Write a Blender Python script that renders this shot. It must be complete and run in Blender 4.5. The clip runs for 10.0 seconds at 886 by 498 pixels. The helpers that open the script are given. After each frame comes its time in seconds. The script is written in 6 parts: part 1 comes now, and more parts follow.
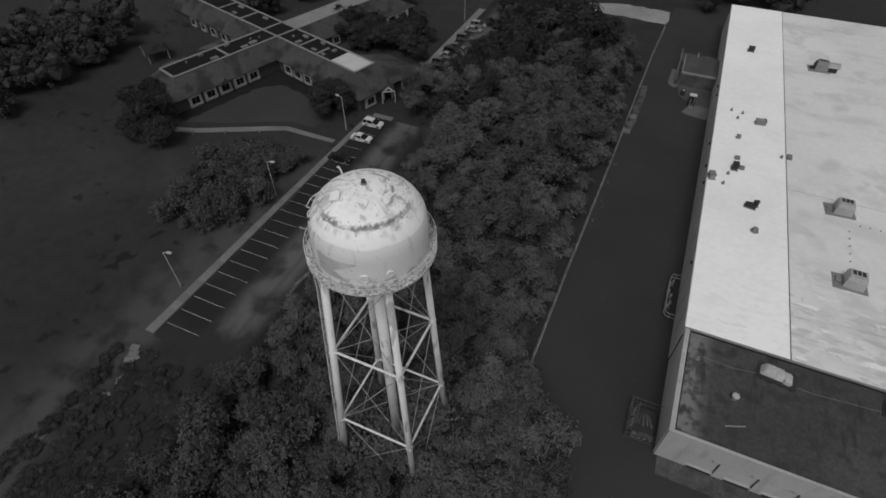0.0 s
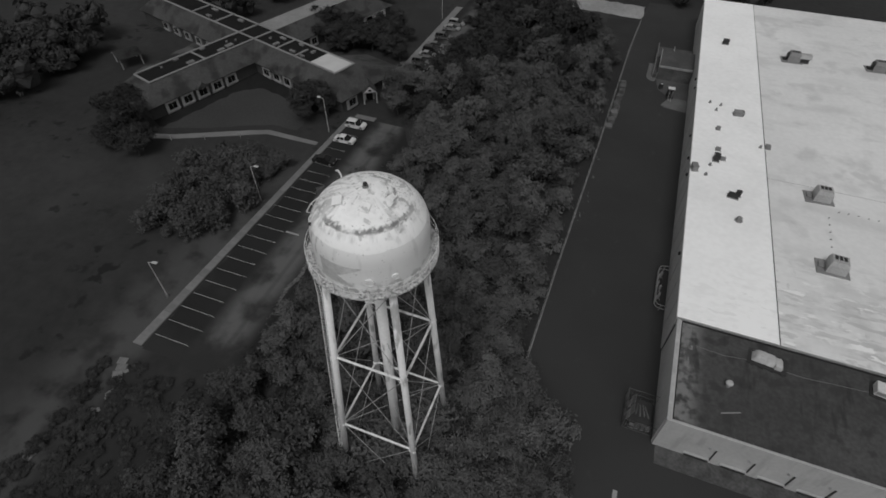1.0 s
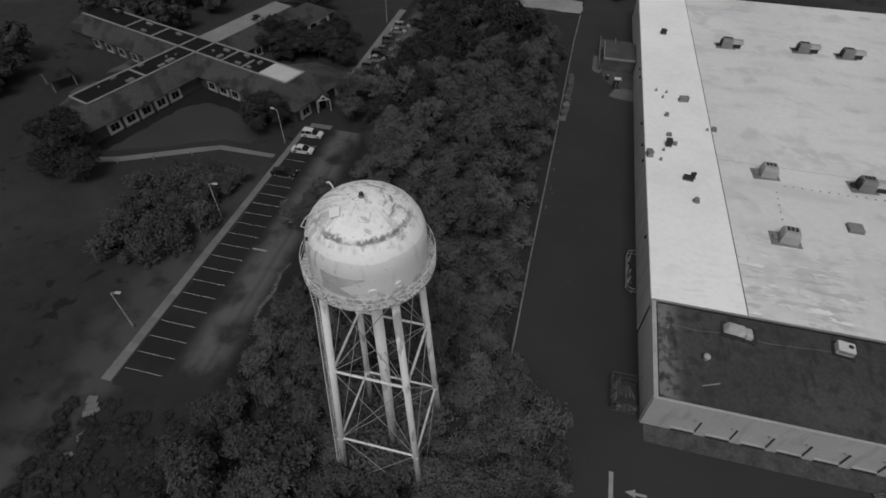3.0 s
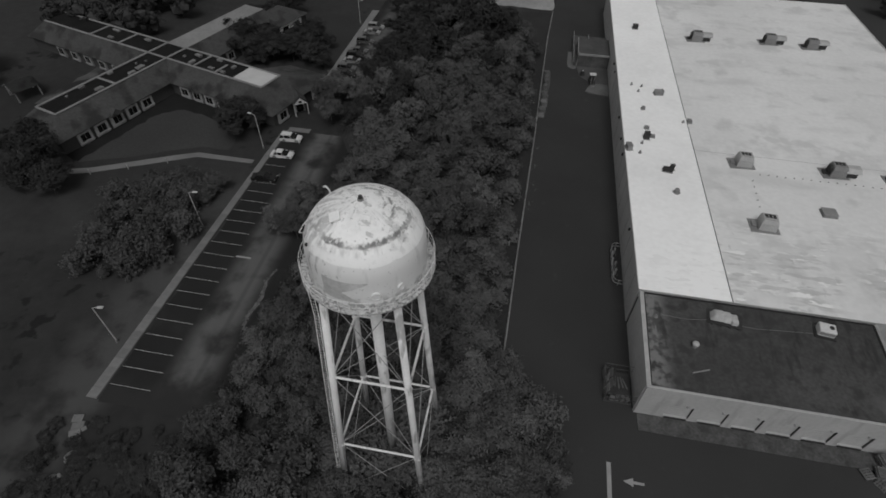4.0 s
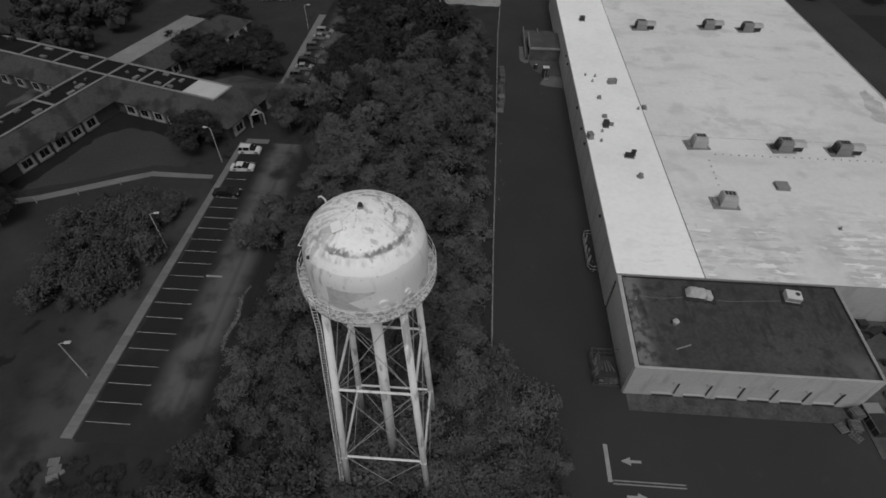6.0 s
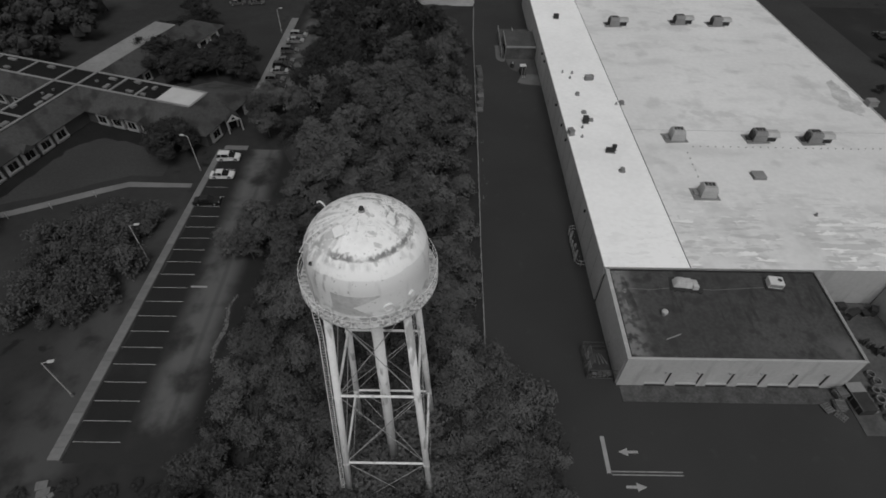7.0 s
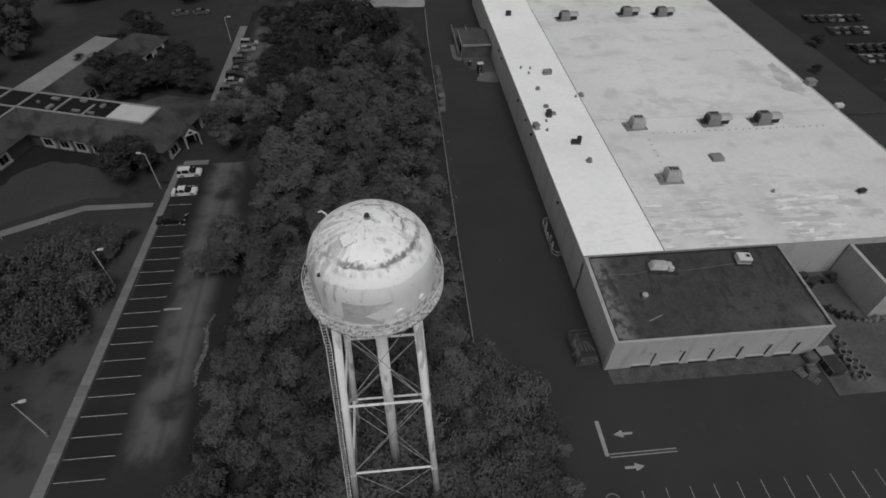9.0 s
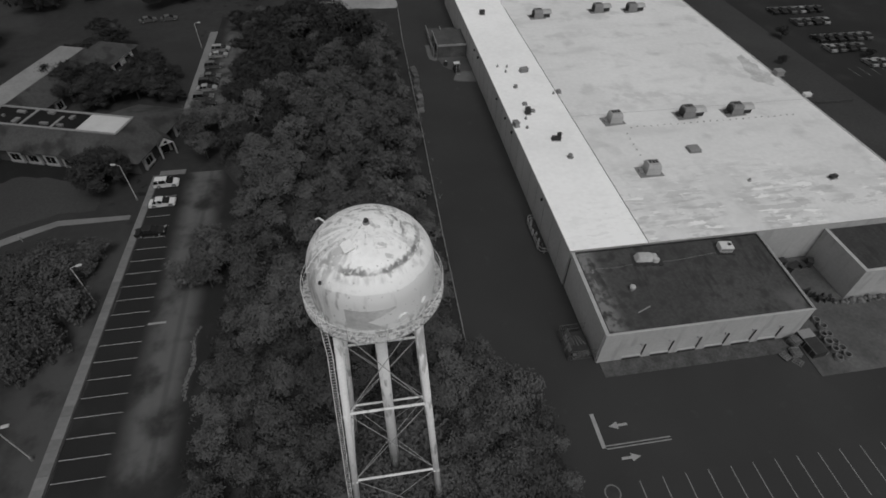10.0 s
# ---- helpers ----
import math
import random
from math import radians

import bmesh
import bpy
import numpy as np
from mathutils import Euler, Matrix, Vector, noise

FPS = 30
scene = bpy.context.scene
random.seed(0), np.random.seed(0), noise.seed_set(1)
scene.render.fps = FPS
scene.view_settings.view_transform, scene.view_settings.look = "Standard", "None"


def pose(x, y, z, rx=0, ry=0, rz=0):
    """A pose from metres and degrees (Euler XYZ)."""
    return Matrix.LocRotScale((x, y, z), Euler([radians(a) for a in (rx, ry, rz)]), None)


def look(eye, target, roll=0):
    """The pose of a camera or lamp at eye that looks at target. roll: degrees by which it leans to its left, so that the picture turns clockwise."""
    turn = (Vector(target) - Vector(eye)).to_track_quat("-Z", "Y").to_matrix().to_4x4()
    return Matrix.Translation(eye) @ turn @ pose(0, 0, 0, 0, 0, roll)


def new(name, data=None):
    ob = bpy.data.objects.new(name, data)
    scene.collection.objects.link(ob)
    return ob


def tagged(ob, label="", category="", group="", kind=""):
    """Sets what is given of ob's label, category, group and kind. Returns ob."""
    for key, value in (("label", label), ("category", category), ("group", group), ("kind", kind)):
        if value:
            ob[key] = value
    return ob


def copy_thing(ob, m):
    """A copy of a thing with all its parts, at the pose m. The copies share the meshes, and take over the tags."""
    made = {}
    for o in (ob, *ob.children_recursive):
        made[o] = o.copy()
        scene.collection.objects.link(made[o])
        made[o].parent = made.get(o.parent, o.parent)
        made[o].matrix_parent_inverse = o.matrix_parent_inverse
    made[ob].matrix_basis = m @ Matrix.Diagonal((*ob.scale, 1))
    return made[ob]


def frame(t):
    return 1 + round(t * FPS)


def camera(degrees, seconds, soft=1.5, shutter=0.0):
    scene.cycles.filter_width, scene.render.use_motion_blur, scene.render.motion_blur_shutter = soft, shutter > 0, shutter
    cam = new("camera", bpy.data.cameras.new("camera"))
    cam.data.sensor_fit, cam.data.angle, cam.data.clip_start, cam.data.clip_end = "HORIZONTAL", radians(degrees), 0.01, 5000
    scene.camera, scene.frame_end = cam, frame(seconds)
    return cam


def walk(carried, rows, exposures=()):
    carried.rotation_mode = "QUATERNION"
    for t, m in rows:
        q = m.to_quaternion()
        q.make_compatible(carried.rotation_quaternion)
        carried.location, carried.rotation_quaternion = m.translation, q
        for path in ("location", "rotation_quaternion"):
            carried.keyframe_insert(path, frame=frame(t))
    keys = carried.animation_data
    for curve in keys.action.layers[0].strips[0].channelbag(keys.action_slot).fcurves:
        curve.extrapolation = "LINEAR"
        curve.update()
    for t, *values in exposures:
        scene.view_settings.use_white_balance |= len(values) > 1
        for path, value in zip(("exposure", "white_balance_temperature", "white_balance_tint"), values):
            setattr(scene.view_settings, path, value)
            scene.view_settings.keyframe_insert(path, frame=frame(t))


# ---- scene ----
cam = camera(80.3, 10.0, soft=1.7)
PATH = [
    (0, (-12.623, -33.845, 61.124), (-13.184, -32.566, 59.693), 0.2),
    (0.5, (-13.398, -34.087, 61.091), (-13.923, -32.795, 59.657), 0.4),
    (1, (-14.184, -34.256, 61.112), (-14.674, -32.952, 59.678), 0.4),
    (1.5, (-14.979, -34.495, 61.126), (-15.427, -33.174, 59.693), 0.6),
    (2, (-15.699, -34.713, 61.156), (-16.107, -33.379, 59.723), 0.6),
    (2.5, (-16.421, -34.929, 61.215), (-16.788, -33.58, 59.784), 0.6),
    (4, (-18.703, -35.396, 61.235), (-18.942, -34.018, 59.804), 0.9),
    (4.5, (-19.441, -35.491, 61.213), (-19.644, -34.106, 59.784), 0.9),
    (5, (-20.196, -35.557, 61.214), (-20.359, -34.167, 59.785), 0.9),
    (5.5, (-20.923, -35.613, 61.201), (-21.046, -34.219, 59.772), 0.8),
    (7, (-23.268, -35.614, 61.145), (-23.264, -34.213, 59.718), 1.0),
    (7.5, (-24.025, -35.604, 61.131), (-23.987, -34.2, 59.707), 1.0),
    (8, (-24.806, -35.586, 61.132), (-24.728, -34.183, 59.709), 1.0),
    (8.5, (-25.557, -35.537, 61.125), (-25.442, -34.136, 59.702), 1.0),
    (9, (-26.314, -35.439, 61.122), (-26.156, -34.043, 59.698), 1.1),
    (9.5, (-27.022, -35.285, 61.13), (-26.821, -33.895, 59.706), 1.1),
    (10, (-27.678, -35.1, 61.149), (-27.438, -33.715, 59.726), 1.1),
]
EXPOSURES = [(0, -0.20), (0.5, -0.18), (1, -0.23), (1.5, -0.33), (2, -0.28), (2.5, -0.27), (4, -0.32), (4.5, -0.35), (5, -0.33), (5.5, -0.32), (7, -0.21), (7.5, -0.32), (8, -0.23), (8.5, -0.34), (9, -0.16), (9.5, -0.19), (10, -0.18)]
walk(cam, [(t, look(eye, target, roll)) for t, eye, target, roll in PATH], EXPOSURES)

# ---- world and sun: an overcast sky, in black and white ----
SUN_EL, SUN_AZ = 58.0, 172.0
world = bpy.data.worlds.new("world")
scene.world = world
world.use_nodes = True
wn, wl = world.node_tree.nodes, world.node_tree.links
sky = wn.new("ShaderNodeTexSky")
sky.sky_type, sky.sun_disc = "NISHITA", False
sky.sun_elevation, sky.sun_rotation = radians(SUN_EL), radians(SUN_AZ)
grey = wn.new("ShaderNodeRGBToBW")
wl.new(sky.outputs[0], grey.inputs[0])
wl.new(grey.outputs[0], wn["Background"].inputs[0])
wn["Background"].inputs[1].default_value = 0.115
sun = new("sun", bpy.data.lights.new("sun", "SUN"))
sun.data.energy, sun.data.angle = 1.3, radians(25)
sun.matrix_world = look((60 * math.sin(radians(SUN_AZ)), 60 * math.cos(radians(SUN_AZ)), 60 * math.tan(radians(SUN_EL))), (0, 0, 0))

# ---- materials: all greys, since the film is black and white ----
def mat(name, v, rough=0.8, coarse=(0.3, 0.2), fine=(6.0, 0.15), bump=0.0, metal=0.0, rand=0.0, island=0.0, spec=0.3, glass=False):
    """A grey surface: base value v, varied by a coarse and a fine noise (scale per metre, amount), by object and by island."""
    m = bpy.data.materials.new(name)
    m.use_nodes = True
    n, l = m.node_tree.nodes, m.node_tree.links
    b = n["Principled BSDF"]
    b.inputs["Roughness"].default_value, b.inputs["Metallic"].default_value = rough, metal
    b.inputs["Specular IOR Level"].default_value = spec
    co = n.new("ShaderNodeTexCoord").outputs["Object"]
    value = None

    def math_node(op, a, c):
        q = n.new("ShaderNodeMath")
        q.operation = op
        for s, x in zip(q.inputs, (a, c)):
            if hasattr(x, "is_linked"):
                l.new(x, s)
            else:
                s.default_value = x
        return q.outputs[0]

    def noise_node(scale, detail=4.0, at=co):
        q = n.new("ShaderNodeTexNoise")
        q.inputs["Scale"].default_value, q.inputs["Detail"].default_value = scale, detail
        l.new(at, q.inputs["Vector"])
        return q.outputs[0]

    value = v
    for scale, amount in (coarse, fine):
        if amount:
            f = math_node("MULTIPLY_ADD", noise_node(scale), 3.2 * amount)
            f.node.inputs[2].default_value = 1 - 1.6 * amount
            value = math_node("MULTIPLY", f, value)
    if rand:
        f = math_node("MULTIPLY_ADD", n.new("ShaderNodeObjectInfo").outputs["Random"], 2 * rand)
        f.node.inputs[2].default_value = 1 - rand
        value = math_node("MULTIPLY", f, value)
    if island:
        f = math_node("MULTIPLY_ADD", n.new("ShaderNodeNewGeometry").outputs["Random Per Island"], 2 * island)
        f.node.inputs[2].default_value = 1 - island
        value = math_node("MULTIPLY", f, value)
    if value == v:
        b.inputs["Base Color"].default_value = (v, v, v, 1)
    else:
        value = math_node("MAXIMUM", value, 0.004)
        l.new(value, b.inputs["Base Color"])
    if bump:
        q = n.new("ShaderNodeBump")
        q.inputs["Strength"].default_value, q.inputs["Distance"].default_value = bump, 0.05
        l.new(noise_node(fine[0] * 1.7), q.inputs["Height"])
        l.new(q.outputs[0], b.inputs["Normal"])
    return m, value, math_node, noise_node, co


def plain(*a, **k):
    return mat(*a, **k)[0]


def ramp(m, src, lo, hi):
    """0 below lo, 1 above hi, smooth between."""
    q = m.node_tree.nodes.new("ShaderNodeMapRange")
    q.interpolation_type = "SMOOTHSTEP"
    q.inputs["From Min"].default_value, q.inputs["From Max"].default_value = lo, hi
    m.node_tree.links.new(src, q.inputs["Value"])
    return q.outputs[0]


def blend(m, a, b, f):
    """Sets the base colour to a where f is 0 and to b where f is 1, and returns the value."""
    n, l = m.node_tree.nodes, m.node_tree.links
    q = n.new("ShaderNodeMix")
    for s, x in zip((q.inputs[0], q.inputs[2], q.inputs[3]), (f, a, b)):
        if hasattr(x, "is_linked"):
            l.new(x, s)
        else:
            s.default_value = x
    l.new(q.outputs[0], n["Principled BSDF"].inputs["Base Color"])
    return q.outputs[0]


def split(m, co):
    q = m.node_tree.nodes.new("ShaderNodeSeparateXYZ")
    m.node_tree.links.new(co, q.inputs[0])
    return q.outputs


def stretched(m, co, sx, sy, sz):
    q = m.node_tree.nodes.new("ShaderNodeMapping")
    q.inputs["Scale"].default_value = (sx, sy, sz)
    m.node_tree.links.new(co, q.inputs[0])
    return q.outputs[0]


# grass: mown field with worn and darker growth
GRASS, gv, gm, gn, gco = mat("grass", 0.030, 0.95, (0.02, 0.35), (0.6, 0.22), 0.4)
worn = ramp(GRASS, gn(0.045, 6.0), 0.52, 0.68)
gv = blend(GRASS, gv, 0.05, gm("MULTIPLY", worn, 0.7))
tufts = ramp(GRASS, gn(0.35, 8.0), 0.57, 0.66)
gv2 = blend(GRASS, gv, 0.012, gm("MULTIPLY", tufts, ramp(GRASS, gn(0.03, 3.0), 0.48, 0.56)))
gx = split(GRASS, gco)
dry = gm("MULTIPLY", gm("MULTIPLY", ramp(GRASS, gx[0], -82.0, -70.5), gm("SUBTRACT", 1.0, ramp(GRASS, gx[0], -68.5, -65.0))), gm("SUBTRACT", 1.0, ramp(GRASS, gx[1], 18.0, 44.0)))
blend(GRASS, gv2, 0.068, gm("MULTIPLY", dry, ramp(GRASS, gn(0.25, 8.0), 0.28, 0.60)))
VERGE = plain("verge grass", 0.028, 0.95, (0.15, 0.3), (2.0, 0.3), 0.5)

# asphalt of the yard: worn lanes, patches, fine grain
ASPHALT, av, am, an, aco = mat("asphalt", 0.040, 0.9, (0.05, 0.25), (7.0, 0.12), 0.2, spec=0.2)
patch = ramp(ASPHALT, an(0.09, 7.0), 0.56, 0.63)
av = blend(ASPHALT, av, 0.042, am("MULTIPLY", patch, 0.5))
dust = ramp(ASPHALT, an(0.4, 10.0), 0.63, 0.74)
blend(ASPHALT, av, 0.07, am("MULTIPLY", dust, 0.3))
LOT_ASPHALT, lv, lm, ln, lco = mat("lot asphalt", 0.022, 0.9, (0.06, 0.3), (5.0, 0.15), 0.2, spec=0.2)
lot_wear = ramp(LOT_ASPHALT, ln(0.12, 8.0), 0.53, 0.68)
lv = blend(LOT_ASPHALT, lv, 0.036, lm("MULTIPLY", lot_wear, 0.7))
lx = split(LOT_ASPHALT, lco)
mid_line = lm("ADD", lx[0], lm("ADD", 57.8, lm("MULTIPLY", lx[1], 0.02)))
grit = lm("MULTIPLY", lm("SUBTRACT", 1.0, ramp(LOT_ASPHALT, lm("ABSOLUTE", mid_line, 0.0), 1.2, 4.4)), ramp(LOT_ASPHALT, ln(0.22, 8.0), 0.26, 0.60))
lv = blend(LOT_ASPHALT, lv, 0.135, lm("MULTIPLY", grit, 0.8))
rut = lm("SUBTRACT", 1.0, ramp(LOT_ASPHALT, lm("ABSOLUTE", lm("ADD", mid_line, -0.9), 0.0), 0.1, 0.6))
lv = blend(LOT_ASPHALT, lv, 0.03, lm("MULTIPLY", rut, 0.3))
south = ramp(LOT_ASPHALT, lm("ADD", lm("MULTIPLY", lx[1], -1.0), lm("MULTIPLY", ln(0.3, 6.0), 6.0)), 8.5, 12.5)
blend(LOT_ASPHALT, lv, 0.031, south)
DIRT, dv, dm, dn, dco = mat("dirt", 0.085, 0.95, (0.25, 0.3), (3.0, 0.2), 0.4)
blend(DIRT, dv, 0.022, ramp(DIRT, dn(0.16, 7.0), 0.46, 0.6))
SAND = plain("pale sand", 0.28, 0.95, (0.08, 0.35), (1.0, 0.2), 0.3)
CONCRETE = plain("concrete", 0.17, 0.9, (0.2, 0.25), (3.0, 0.15), 0.2)
WALKWAY = plain("walkway concrete", 0.18, 0.9, (0.12, 0.22), (2.5, 0.15), 0.2, rand=0.12)
FENCE_KERB = plain("pale fence kerb", 0.24, 0.9, (0.5, 0.5), (3.0, 0.3), 0.2)
KERB = plain("kerb concrete", 0.05, 0.9, (0.4, 0.4), (4.0, 0.2), 0.2)
LINE_DULL = plain("dull road paint", 0.24, 0.7, (0.8, 0.3), (9.0, 0.3))
LINE = plain("road paint", 0.5, 0.7, (0.8, 0.35), (9.0, 0.35))
LINE_BRIGHT = plain("fresh road paint", 0.31, 0.7, (0.8, 0.15), (9.0, 0.2))

# white roof: stains, ponding marks and patched seams
def white_roof(name, v, dirt_amount, low, high):
    m, value, mm, nn, co = mat(name, v, 0.6, (0.05, 0.10), (1.2, 0.06), 0.05, spec=0.35)
    bands = stretched(m, co, 0.07, 0.20, 1.0)
    value = blend(m, value, v * 0.62, mm("MULTIPLY", ramp(m, nn(1.0, 4.0, bands), low, high), dirt_amount * 0.45))
    value = blend(m, value, v * 0.5, mm("MULTIPLY", ramp(m, nn(0.16, 9.0), 0.54, 0.70), dirt_amount * 0.45))
    # scuffs along the near edge
    y = split(m, co)[1]
    near = mm("MULTIPLY", ramp(m, mm("MULTIPLY", y, -1.0), -36.0, -20.0), ramp(m, nn(0.10, 5.0), 0.36, 0.50))
    scuffs = ramp(m, nn(1.0, 7.0, stretched(m, co, 0.28, 0.95, 1.0)), 0.50, 0.68)
    marks = ramp(m, nn(1.0, 4.0, stretched(m, co, 0.9, 0.45, 1.0)), 0.60, 0.70)
    value = blend(m, value, v * 0.66, mm("MULTIPLY", mm("MULTIPLY", near, dirt_amount), mm("MAXIMUM", scuffs, mm("MULTIPLY", marks, 0.8))))
    # torn and re-coated patches with sharp borders
    torn = ramp(m, nn(1.0, 5.0, stretched(m, co, 0.22, 0.75, 1.0)), 0.545, 0.575)
    value = blend(m, value, v * 0.60, mm("MULTIPLY", mm("MULTIPLY", near, dirt_amount), mm("MULTIPLY", torn, 0.65)))
    fresh = ramp(m, nn(1.0, 3.0, stretched(m, co, 0.3, 0.9, 1.0)), 0.60, 0.63)
    value = blend(m, value, min(0.9, v * 1.2), mm("MULTIPLY", near, fresh))
    # faint stains drifting across the middle
    drift = mm("MULTIPLY", ramp(m, nn(1.0, 8.0, stretched(m, co, 0.05, 0.16, 1.0)), 0.50, 0.66), ramp(m, nn(0.5, 8.0), 0.40, 0.62))
    blend(m, value, v * 0.82, mm("MULTIPLY", drift, dirt_amount))
    return m


ROOF_WHITE = white_roof("white roof membrane", 0.75, 0.85, 0.50, 0.74)
ROOF_STRIP = white_roof("bright roof membrane", 0.95, 0.15, 0.55, 0.80)
SEAM = plain("roof seam tar", 0.03, 0.8, (1.0, 0.4), (5.0, 0.2))
WALL_PAINT, wv, wm, wnn, wco = mat("painted metal wall", 0.41, 0.7, (0.15, 0.12), (2.0, 0.08), 0.1)
blend(WALL_PAINT, wv, 0.17, wm("MULTIPLY", ramp(WALL_PAINT, wnn(1.0, 6.0, stretched(WALL_PAINT, wco, 0.8, 0.8, 0.15)), 0.52, 0.7), 0.3))
WALL_FLANK = plain("weathered side wall", 0.47, 0.8, (0.12, 0.15), (2.0, 0.12), 0.1)
COPING = plain("pale metal coping", 0.40, 0.6, (0.4, 0.2), (3.0, 0.15))
DARK_TRIM = plain("dark trim", 0.02, 0.6, (0.4, 0.2), (3.0, 0.1))

# gravel roof of the annex: moss, pale wash-out along its edges
ROOF_DARK, rv, rm, rn, rco = mat("gravel roof", 0.060, 0.95, (0.10, 0.3), (2.2, 0.28), 0.5)
rx = split(ROOF_DARK, rco)
rv = blend(ROOF_DARK, rv, 0.044, ramp(ROOF_DARK, rn(0.6, 10.0), 0.50, 0.66))
edge = rm("MULTIPLY", rm("SUBTRACT", 1.0, ramp(ROOF_DARK, rx[0], 1.2, 3.6)), ramp(ROOF_DARK, rn(0.8, 9.0), 0.36, 0.58))
rv = blend(ROOF_DARK, rv, 0.20, rm("MULTIPLY", edge, 0.9))
streaks = ramp(ROOF_DARK, rn(1.0, 8.0, stretched(ROOF_DARK, rco, 0.9, 0.18, 1.0)), 0.54, 0.70)
rv = blend(ROOF_DARK, rv, 0.028, rm("MULTIPLY", streaks, 0.7))
corner = rm("MULTIPLY", ramp(ROOF_DARK, rx[0], 23.5, 27.5), rm("SUBTRACT", 1.0, ramp(ROOF_DARK, rx[1], 1.5, 5.5)))
blend(ROOF_DARK, rv, 0.11, rm("MULTIPLY", corner, ramp(ROOF_DARK, rn(0.4, 7.0), 0.40, 0.6)))

# tank paint: chalky white with rust in rings, blotches and runs
TANK, tv, tm, tn, tco = mat("tank paint", 0.93, 0.55, (0.5, 0.08), (3.0, 0.08), 0.08, spec=0.35)
tx = split(TANK, tco)
rr = tm("SQRT", tm("ADD", tm("MULTIPLY", tx[0], tx[0]), tm("MULTIPLY", tx[1], tx[1])), 0.0)


def ring(at, wide):
    return tm("SUBTRACT", 1.0, ramp(TANK, tm("ABSOLUTE", tm("SUBTRACT", rr, at), 0.0), wide * 0.45, wide))


around = TANK.node_tree.nodes.new("ShaderNodeCombineXYZ")
angle = tm("ARCTAN2", tx[1], tx[0])
TANK.node_tree.links.new(tm("MULTIPLY", angle, 7.0), around.inputs[0])
TANK.node_tree.links.new(tm("MULTIPLY", rr, 0.45), around.inputs[1])
TANK.node_tree.links.new(tm("MULTIPLY", tx[2], 0.3), around.inputs[2])
fan = tn(1.0, 8.0, around.outputs[0])
blots = ramp(TANK, tn(0.55, 6.0), 0.46, 0.60)
tv = blend(TANK, tv, 0.50, tm("MULTIPLY", tm("MULTIPLY", ramp(TANK, fan, 0.50, 0.62), blots), 0.55))
tv = blend(TANK, tv, 0.40, tm("MULTIPLY", tm("MULTIPLY", ramp(TANK, tn(6.0, 7.0), 0.58, 0.66), blots), 0.6))
# greyer below the dome: the upright shell's shade put into the paint colour
shade_edge = tm("ADD", tx[2], tm("MULTIPLY", tn(0.22, 2.0), 0.9))
tv = blend(TANK, tv, 0.76, tm("SUBTRACT", 1.0, ramp(TANK, shade_edge, 37.52, 37.63)))
front = ramp(TANK, tm("SUBTRACT", tm("MULTIPLY", tx[0], 0.56), tm("MULTIPLY", tx[1], 0.83)), 0.2, 1.5)
back = ramp(TANK, tm("ADD", tm("MULTIPLY", tx[0], 0.6), tm("MULTIPLY", tx[1], 0.8)), 0.2, 1.0)
onroof = ramp(TANK, tx[2], 37.1, 37.5)
# ring stain with drips at its upper edge
drips = TANK.node_tree.nodes.new("ShaderNodeCombineXYZ")
TANK.node_tree.links.new(tm("MULTIPLY", angle, 14.0), drips.inputs[0])
upper = tm("ADD", rr, tm("MULTIPLY", tn(1.0, 6.0, drips.outputs[0]), 0.5))
stain = tm("MULTIPLY", ramp(TANK, upper, 3.14, 3.30), tm("SUBTRACT", 1.0, ramp(TANK, tm("ADD", rr, tm("MULTIPLY", tn(1.6, 6.0), 0.3)), 3.34, 3.46)))
tv = blend(TANK, tv, 0.20, tm("MULTIPLY", tm("MULTIPLY", stain, front), ramp(TANK, tn(1.1, 8.0), 0.28, 0.56)))
faint = tm("MULTIPLY", ramp(TANK, rr, 3.1, 3.3), tm("SUBTRACT", 1.0, ramp(TANK, rr, 3.5, 3.8)))
tv = blend(TANK, tv, 0.62, tm("MULTIPLY", tm("MULTIPLY", faint, front), tm("MULTIPLY", ramp(TANK, fan, 0.44, 0.62), 0.5)))
west = ramp(TANK, tm("ADD", tm("MULTIPLY", tx[0], -0.9), tm("MULTIPLY", tx[1], -0.35)), 1.5, 3.8)
tv = blend(TANK, tv, 0.22, tm("MULTIPLY", west, tm("MULTIPLY", ramp(TANK, tn(1.3, 9.0, stretched(TANK, tco, 1.5, 1.5, 0.4)), 0.50, 0.66), 0.7)))
arcs = TANK.node_tree.nodes.new("ShaderNodeCombineXYZ")
TANK.node_tree.links.new(tm("MULTIPLY", angle, 2.2), arcs.inputs[0])
TANK.node_tree.links.new(tm("MULTIPLY", rr, 3.0), arcs.inputs[1])
smear = ramp(TANK, tn(1.0, 9.0, arcs.outputs[0]), 0.50, 0.60)
tv = blend(TANK, tv, 0.26, tm("MULTIPLY", tm("MULTIPLY", ring(1.85, 0.75), back), tm("MULTIPLY", smear, 0.9)))
tv = blend(TANK, tv, 0.45, tm("MULTIPLY", tm("MULTIPLY", ring(3.15, 0.45), back), tm("MULTIPLY", smear, 0.8)))
